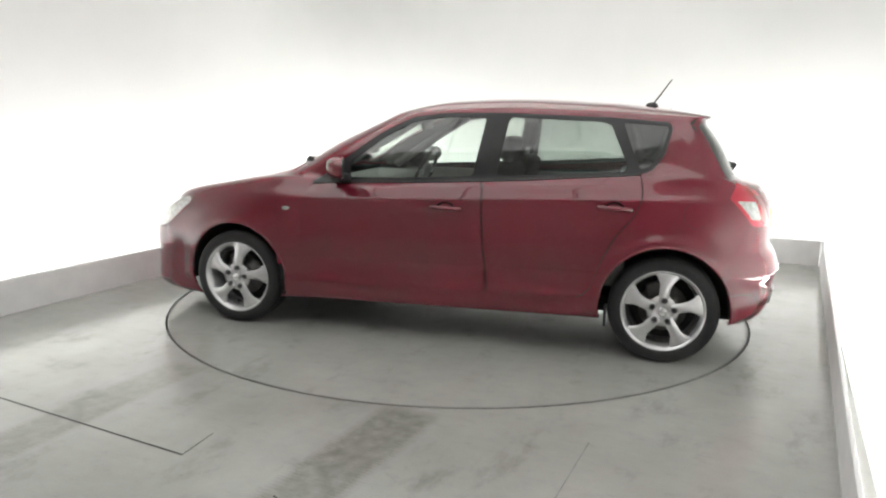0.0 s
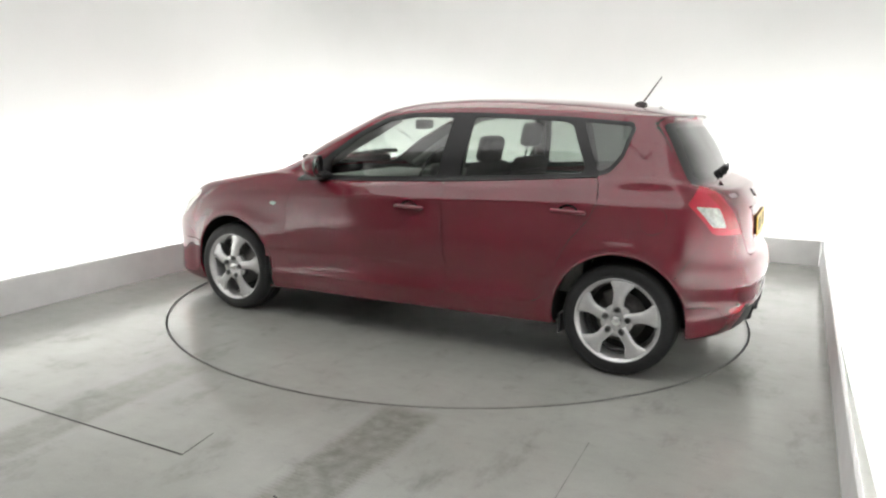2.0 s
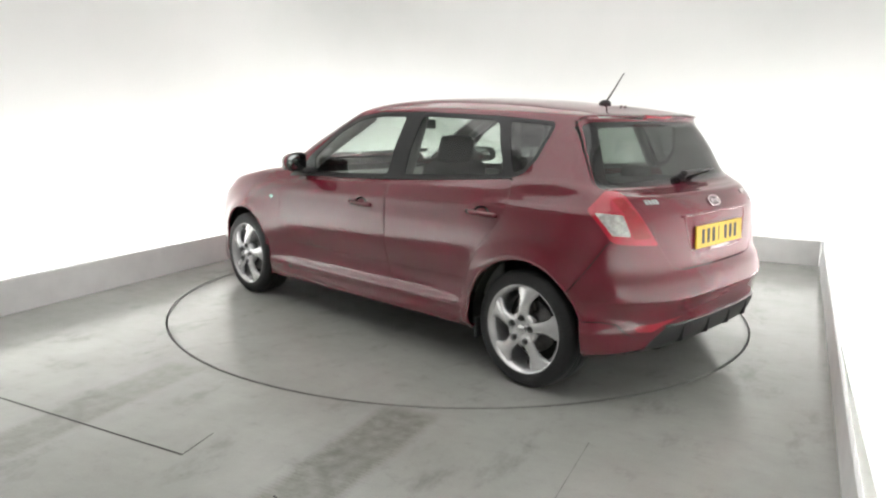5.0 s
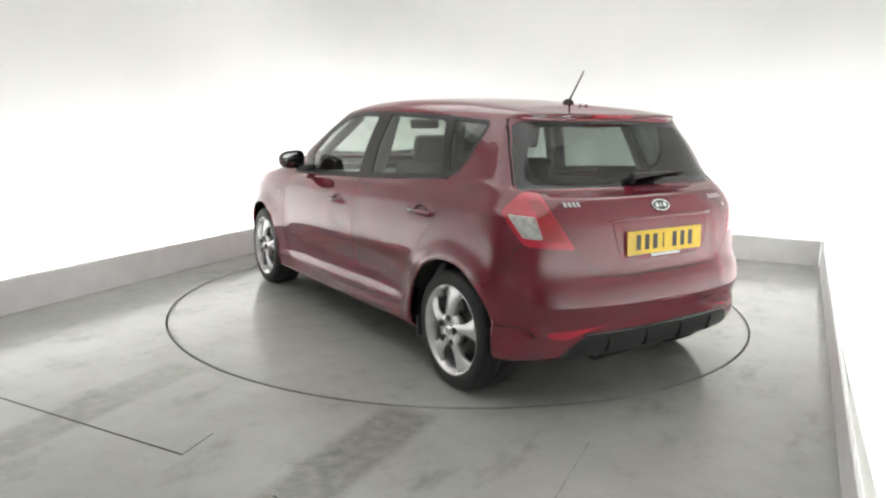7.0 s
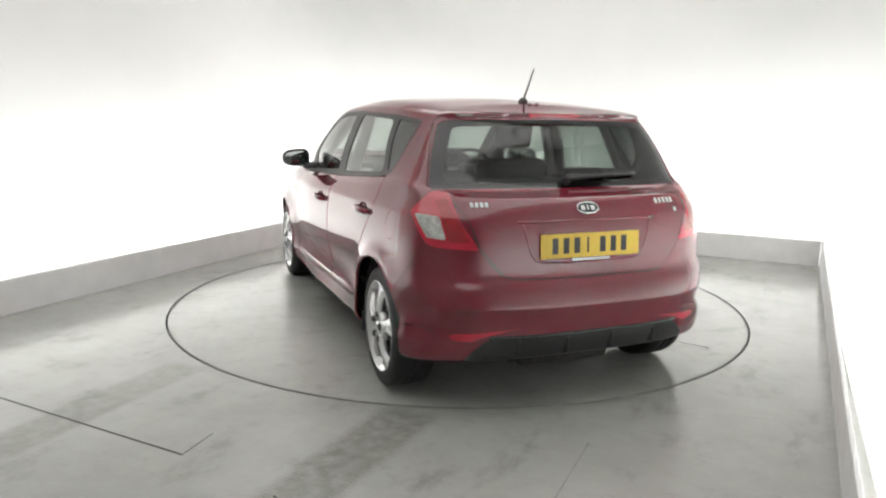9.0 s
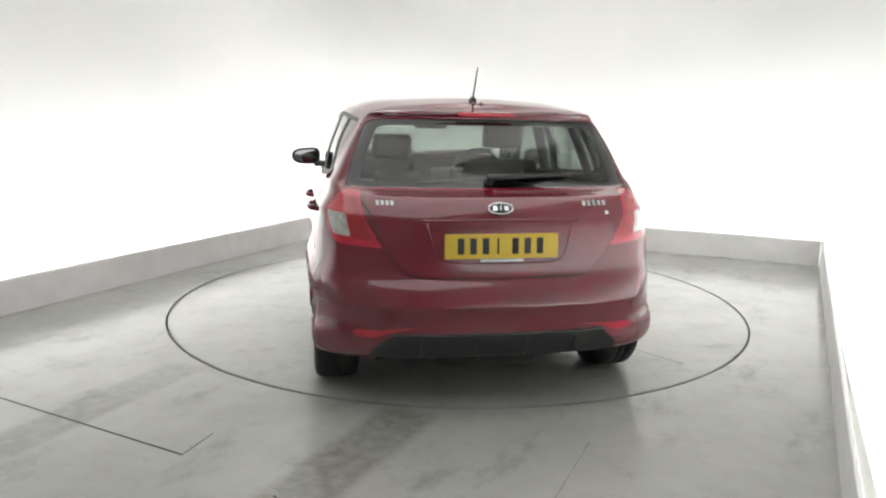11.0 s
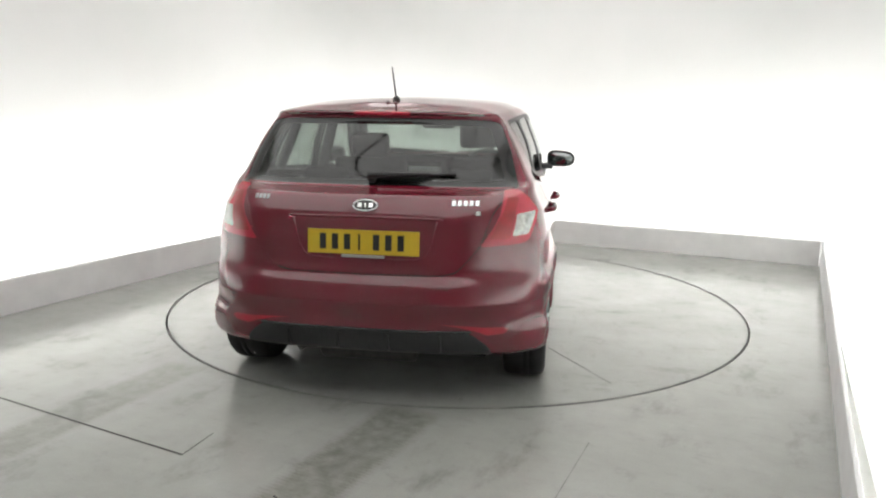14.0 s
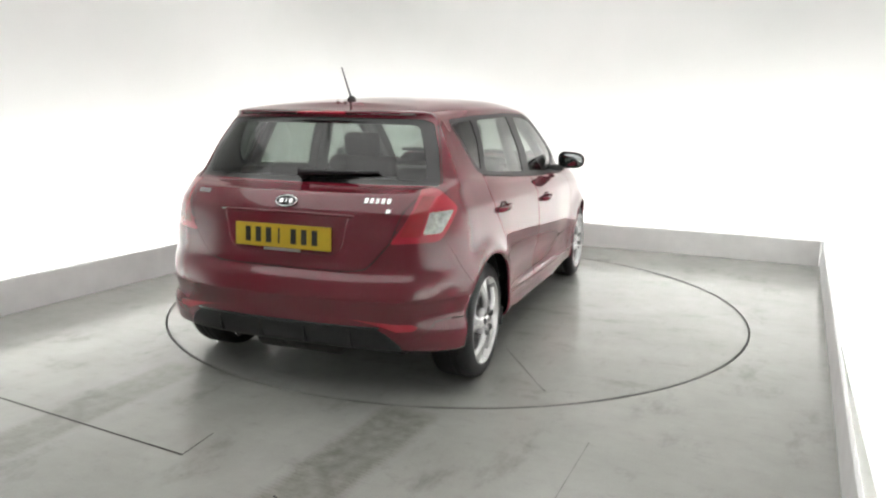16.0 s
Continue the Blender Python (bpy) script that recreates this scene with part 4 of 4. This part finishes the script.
# door handles, side repeaters
def handle(x, z, side, door):
    q, n = on_skin((x, 1.5 * side, z), (0, -side, 0))
    turn = math.degrees(math.atan2(-n.x * side, abs(n.y)))
    m = Matrix.Translation(q) @ pose(0, 0, 0, 0, -2.0, 0) @ pose(0, 0, 0, 0, 0, turn)
    s = side
    cup = bmesh.new()
    n1, n2 = 20, 5
    rows = []
    for j in range(n2 + 1):
        f = j / n2
        rows.append([cup.verts.new((0.054 * f * math.cos(2 * math.pi * k / n1), s * (0.0015 - 0.010 * (1 - f * f)), 0.036 * f * math.sin(2 * math.pi * k / n1))) for k in range(n1)])
    for a, b in zip(rows, rows[1:]):
        for k in range(n1):
            cup.faces.new((a[k], a[(k + 1) % n1], b[(k + 1) % n1], b[k]))
    h = part("door_handle", tube([(0.090, s * 0.002, 0.0), (0.082, s * 0.016, 0.001), (0.055, s * 0.026, 0.002), (0.0, s * 0.029, 0.002), (-0.055, s * 0.026, 0.002), (-0.085, s * 0.014, 0.001), (-0.092, s * 0.002, 0.0)], [0.013, 0.015, 0.014, 0.0135, 0.014, 0.015, 0.013], 10), RED, door, "body-coloured pull handle", True, m)
    # the cup's shadow is painted: black where the recess lies in shade
    part("handle_cup", cup, GLOSSBLACK, h, "recessed cup, painted black for its shade", True, pose(0.0, s * 0.0008, 0.003))


for side, sg in (("left", 1), ("right", -1)):
    handle(-0.075, 0.822, sg, DOORS[side][0])
    handle(-1.035, 0.862, sg, DOORS[side][1])
    q, n = on_skin((0.962, 1.5 * sg, 0.772), (0, -sg, 0))
    bm = lathe([(0.001, 0.004), (0.6, 0.004), (0.9, 0.002), (1.0, -0.001)], 24)
    for v in bm.verts:
        v.co = Vector((v.co.x * 0.027, v.co.y * sg, v.co.z * 0.012))
    cpart("side_repeater", bm, CLEARLENS, label="small clear side repeater", at=Matrix.Translation(q) @ pose(0, 0, 0, 0, 3, 0))
    # waistline seal
    pts = []
    for k in range(30):
        x = 0.80 - 1.96 * k / 29
        z = blend([(-1.165, 1.046), (-0.30, 0.981), (0.815, 0.928)], x)
        q, n = on_skin((x, 1.5 * sg, z), (0, -sg, 0), 0.001)
        pts.append(q)
    cpart("waist_seal", tube(pts, 0.0045, 6), BLACK)
    # mud flap behind the front wheel
    cpart("rear_mudguard", box(-1.02, -1.005, 0.80 * sg - 0.045, 0.80 * sg + 0.045, 0.19, 0.30, 0.003), BLACK)


# aerial
q, n = on_skin((-1.200, 0, 2.0), (0, 0, -1))
bm = bmesh.new()
bmesh.ops.create_uvsphere(bm, u_segments=16, v_segments=10, radius=1.0)
for v in bm.verts:
    v.co = Vector((v.co.x * 0.040, v.co.y * 0.020, max(-0.2, v.co.z) * 0.026))
aer = cpart("aerial_base", bm, BLACK, label="black roof aerial base", at=pose(-1.195, 0, q.z))
part("aerial_rod", tube([(-0.010, 0, 0.018), (-0.050, 0, 0.075), (-0.112, 0, 0.168)], [0.0055, 0.0045, 0.0032], 8), BLACK, aer, "thin raked black rod", True)

def patch(u0, u1, z0, z1, lift, thick, r=0.012, nu=10, nz=4):
    """A thin plate bent along the tail's skin, y from u0 to u1."""
    bm = bmesh.new()
    front, back = [], []
    for j in range(nz + 1):
        rf, rb = [], []
        for i in range(nu + 1):
            y, z = u0 + (u1 - u0) * i / nu, z0 + (z1 - z0) * j / nz
            q, n = on_skin((-3.0, y, z), (1, 0, 0))
            rf.append(bm.verts.new(q + n * (lift + thick)))
            rb.append(bm.verts.new(q + n * lift))
        front.append(rf)
        back.append(rb)
    for g, rev in ((front, 1), (back, -1)):
        for j in range(nz):
            for i in range(nu):
                bm.faces.new((g[j][i], g[j][i + 1], g[j + 1][i + 1], g[j + 1][i])[::rev])
    loop = [(0, i) for i in range(nu)] + [(j, nu) for j in range(nz)] + [(nz, i) for i in range(nu, 0, -1)] + [(j, 0) for j in range(nz, 0, -1)]
    for a, b in zip(loop, loop[1:] + loop[:1]):
        bm.faces.new((front[a[0]][a[1]], back[a[0]][a[1]], back[b[0]][b[1]], front[b[0]][b[1]]))
    return bm


# high stop lamp in the spoiler's edge
cpart("stop_lamp", patch(-0.14, 0.14, 1.351, 1.370, 0.0005, 0.003, nu=12, nz=2), REDLENS, label="narrow red high stop lamp")

# number plate with its lettering as plain bars, and its surround
part("plate_ridge", tube([on_skin((-3, -0.36 + 0.72 * k / 16, 0.898 - 0.004 * abs(k - 8) / 8), (1, 0, 0), -0.002)[0] for k in range(17)], 0.007, 8), RED, TAILGATE, "body-coloured ridge over the plate", True)
path = [(0.335, 0.885), (0.322, 0.83), (0.305, 0.765), (0.280, 0.722), (0.235, 0.708)]
path += [(0.235 - 0.47 * k / 8, 0.706) for k in range(1, 8)] + [(-y, z) for y, z in path[::-1]]
part("plate_surround", tube([on_skin((-3, y, z), (1, 0, 0), -0.0035)[0] for y, z in path], 0.0062, 8), RED, TAILGATE, "body-coloured lip round the plate recess", True)
q, n = on_skin((-3.0, 0, 0.783), (1, 0, 0))
PM = Matrix.Translation(q + n * 0.006) @ pose(0, 0, 0, 0, math.degrees(math.atan2(n.z, -n.x)), 0)
plate = part("number_plate", box(-0.003, 0.003, -0.26, 0.26, -0.0555, 0.0555, 0.002), YELLOW, TAILGATE, "yellow reflective number plate", False, PM)
part("plate_backing", box(0.0035, 0.016, -0.24, 0.24, -0.050, 0.050, 0.002), BLACK, plate)
for k in range(7):
    y = 0.188 - k * 0.0568 - (0.022 if k > 3 else 0.0)
    w = 0.009 if k == 3 else 0.030
    part("plate_bar", box(-0.0045, -0.0032, y - w / 2, y + w / 2, -0.035, 0.037, 0.0004, 1), BLACK, plate, "plain dark bar")
part("maker_strip", box(-0.006, -0.002, -0.10, 0.10, -0.070, -0.0575, 0.001), GREYBAR, plate, "grey dealer strip")

# badge: oval chrome ring on a dark field, with plain bars for the lettering
q, n = on_skin((-3.0, 0, 0.944), (1, 0, 0))
tilt = math.degrees(math.atan2(n.z, -n.x))
BM = Matrix.Translation(q + n * 0.002) @ pose(0, 0, 0, 0, tilt, 0)
bm = lathe([(0.001, 0.0045), (0.9, 0.0045), (0.98, 0.002), (1.0, -0.002)], 32)
for v in bm.verts:
    v.co = Vector((-v.co.y, v.co.x * 0.058, v.co.z * 0.029))
badge = part("badge", bm, GLOSSBLACK, TAILGATE, "oval chrome badge with a dark field", True, BM)
part("badge_ring", tube([(-0.004, 0.057 * math.cos(2 * math.pi * k / 32), 0.028 * math.sin(2 * math.pi * k / 32)) for k in range(32)], 0.0038, 8, True), CHROME, badge, "chrome ring", True)
for y, w, lean in ((0.026, 0.020, 0.0), (0.0, 0.006, 0.0), (-0.026, 0.020, 0.0)):
    part("badge_bar", box(-0.0075, -0.0047, y - w / 2, y + w / 2, -0.012, 0.012, 0.001, 1), CHROME, badge, "plain chrome bar")
for y0, y1, z0, z1 in ((0.555, 0.470, 0.958, 0.976), (-0.395, -0.525, 0.952, 0.973), (-0.505, -0.535, 0.912, 0.928)):
    n_b = max(1, round(abs(y0 - y1) / 0.024))
    for k in range(n_b):
        a = y0 + (y1 - y0) * k / n_b
        b = y0 + (y1 - y0) * (k + 0.62) / n_b
        part("lettering_bar", patch(min(a, b), max(a, b), z0, z1, 0.001, 0.003, nu=1, nz=1), GREYBAR if y0 > 0 else CHROME, TAILGATE, "plain chrome bar")

# rear wiper
q0, n0 = on_skin((-3.0, 0.012, 1.052), (1, 0, 0))
bm = lathe([(0.001, 0.026), (0.016, 0.025), (0.021, 0.018), (0.022, 0.0)], 20)
wip = part("rear_wiper", bm, BLACK, TAILGATE, "black rear wiper", True, Matrix.Translation(q0) @ pose(0, 0, 0, 0, 0, 90) @ pose(0, 0, 0, 20, 0, 0))
inv = wip.matrix_basis.inverted()
arm = []
for k in range(13):
    t = k / 12
    q, n = on_skin((-3.0, 0.03 - 0.30 * t, 1.055 + 0.016 * t), (1, 0, 0), 0.030 - 0.012 * t)
    arm.append(inv @ q)
part("wiper_arm", tube(arm, [0.017 - 0.010 * k / 12 for k in range(13)], 8), BLACK, wip, "", True)
blade = []
for k in range(13):
    t = k / 12
    q, n = on_skin((-3.0, -0.03 - 0.36 * t, 1.060 + 0.016 * t), (1, 0, 0), 0.010)
    blade.append(inv @ q)
part("wiper_blade", tube(blade, 0.0075, 6), BLACK, wip, "", True)
# front wipers and scuttle
cowl = []
for k in range(17):
    y = -0.60 + 1.20 * k / 16
    q, n = on_skin((1.118 - 0.30 * (abs(y) / 0.7) ** 2.3, y, 2.0), (0, 0, -1), 0.004)
    cowl.append(q)
cpart("scuttle", tube(cowl, 0.014, 8), BLACK, label="black plastic scuttle and wipers")
for y0, y1 in ((0.52, 0.02), (-0.05, -0.55)):
    pts = []
    for k in range(9):
        y = y0 + (y1 - y0) * k / 8
        q, n = on_skin((1.085 - 0.26 * (abs(y) / 0.7) ** 2.3, y, 2.0), (0, 0, -1), 0.016)
        pts.append(q)
    cpart("front_wiper", tube(pts, 0.009, 6), BLACK)

# diffuser fins
for y in (-0.36, -0.12, 0.12, 0.36):
    q, n = on_skin((-3.0, y, 0.325), (1, 0, 0))
    part("diffuser_fin", prism([(q.x + 0.02, 0.37), (q.x - 0.016, 0.365), (q.x - 0.006, 0.29), (q.x + 0.05, 0.265)], y - 0.006, y + 0.006, "XZ", 0.002), BLACK, BUMPER, "black plastic fin")
part("valance_edge", tube([on_skin((-3, -0.50 + 1.0 * k / 20, 0.386), (1, 0, 0), 0.002)[0] for k in range(21)], 0.006, 8), GLOSSBLACK, BUMPER, "", True)


# ---- inside the car ----
def seat(name, x, y, w, rear=False):
    ob = cpart(name, box(-0.27, 0.24, -w / 2, w / 2, 0.34, 0.50, 0.05, 3), FABRIC, label="dark cloth car seat", at=pose(x, y, 0))
    part("backrest", box(-0.06, 0.06, -w / 2, w / 2, 0.0, 0.66 if not rear else 0.50, 0.05, 3), FABRIC, ob, "", True, pose(-0.22, 0, 0.44, 0, -17, 0))
    return ob


def headrest(ob, y, x=-0.40, z=1.125, w=0.25):
    part("headrest", box(-0.045, 0.045, -w / 2, w / 2, -0.08, 0.085, 0.035, 3), FABRIC, ob, "", True, pose(x, y, z, 0, -12, 0))
    for s in (-0.06, 0.06):
        part("headrest_post", tube([(x + 0.03, y + s, z - 0.16), (x, y + s, z - 0.05)], 0.006, 8), CHROME, ob, "", True)


headrest(seat("front_seat", 0.04, 0.35, 0.50), 0, z=1.148)
headrest(seat("front_seat", 0.04, -0.37, 0.50), 0, z=1.225)
bench = seat("rear_bench", -0.78, 0.0, 1.24, True)
for y in (0.40, -0.40):
    headrest(bench, y, -0.40, 0.985, 0.25)
cpart("dashboard", box(0.52, 0.98, -0.68, 0.68, 0.62, 0.925, 0.06, 3), TRIMGREY, label="grey dashboard")
cpart("cabin_floor", box(-1.1, 0.95, -0.70, 0.70, 0.24, 0.33, 0.01), LINER)
cpart("parcel_shelf", box(-1.58, -1.02, -0.60, 0.60, 0.985, 1.005, 0.006), BLACK, label="black parcel shelf")
for sd in (1, -1):
    cpart("door_card", box(-1.10, 0.72, 0.728 * sd - 0.015, 0.728 * sd + 0.015, 0.40, 0.938, 0.012), TRIMGREY, label="grey door trim")
    cpart("pillar_trim", tube([(-0.295, 0.715 * sd, 0.96), (-0.335, 0.605 * sd, 1.35)], 0.035, 10), TRIMGREY)
    pts = [(0.78, 0.68 * sd, 0.955), (0.50, 0.64 * sd, 1.14), (0.17, 0.58 * sd, 1.335)]
    cpart("pillar_trim", tube(pts, 0.030, 10), TRIMGREY)
    cpart("pillar_trim", tube([(-1.13, 0.69 * sd, 1.05), (-1.04, 0.595 * sd, 1.335)], 0.026, 10), TRIMGREY)
ring_pts = [(0.0, 0.185 * math.cos(2 * math.pi * k / 32), 0.185 * math.sin(2 * math.pi * k / 32)) for k in range(32)]
sw = cpart("steering_wheel", tube(ring_pts, 0.014, 8, True), GLOSSBLACK, label="dark steering wheel with grey spokes", at=pose(0.44, -0.37, 0.93, 0, -24, 0))
part("steering_boss", box(-0.025, 0.02, -0.07, 0.07, -0.06, 0.06, 0.02), TRIMGREY, sw, "", True)
for a in (0, 180, 270):
    part("steering_spoke", box(-0.012, 0.006, 0.05, 0.18, -0.018, 0.018, 0.005), GREYBAR, sw, "", True, pose(0, 0, 0, a, 0, 0))
cpart("interior_mirror", box(0.30, 0.325, -0.12, 0.12, 1.255, 1.32, 0.015), BLACK, label="black interior mirror")
cpart("headlining", box(-1.30, 0.12, -0.50, 0.50, 1.352, 1.362, 0.004), TRIMGREY, label="grey headlining")


# ---- what moves: turntable and car turn together at a steady rate ----
def motions():
    rows = [(0.5 * k, pose(0, 0, 0, 0, 0, TURN0 + TURN_RATE * 0.5 * k)) for k in range(33)]
    walk(CAR, rows)
    walk(TURNTABLE, rows)


motions()
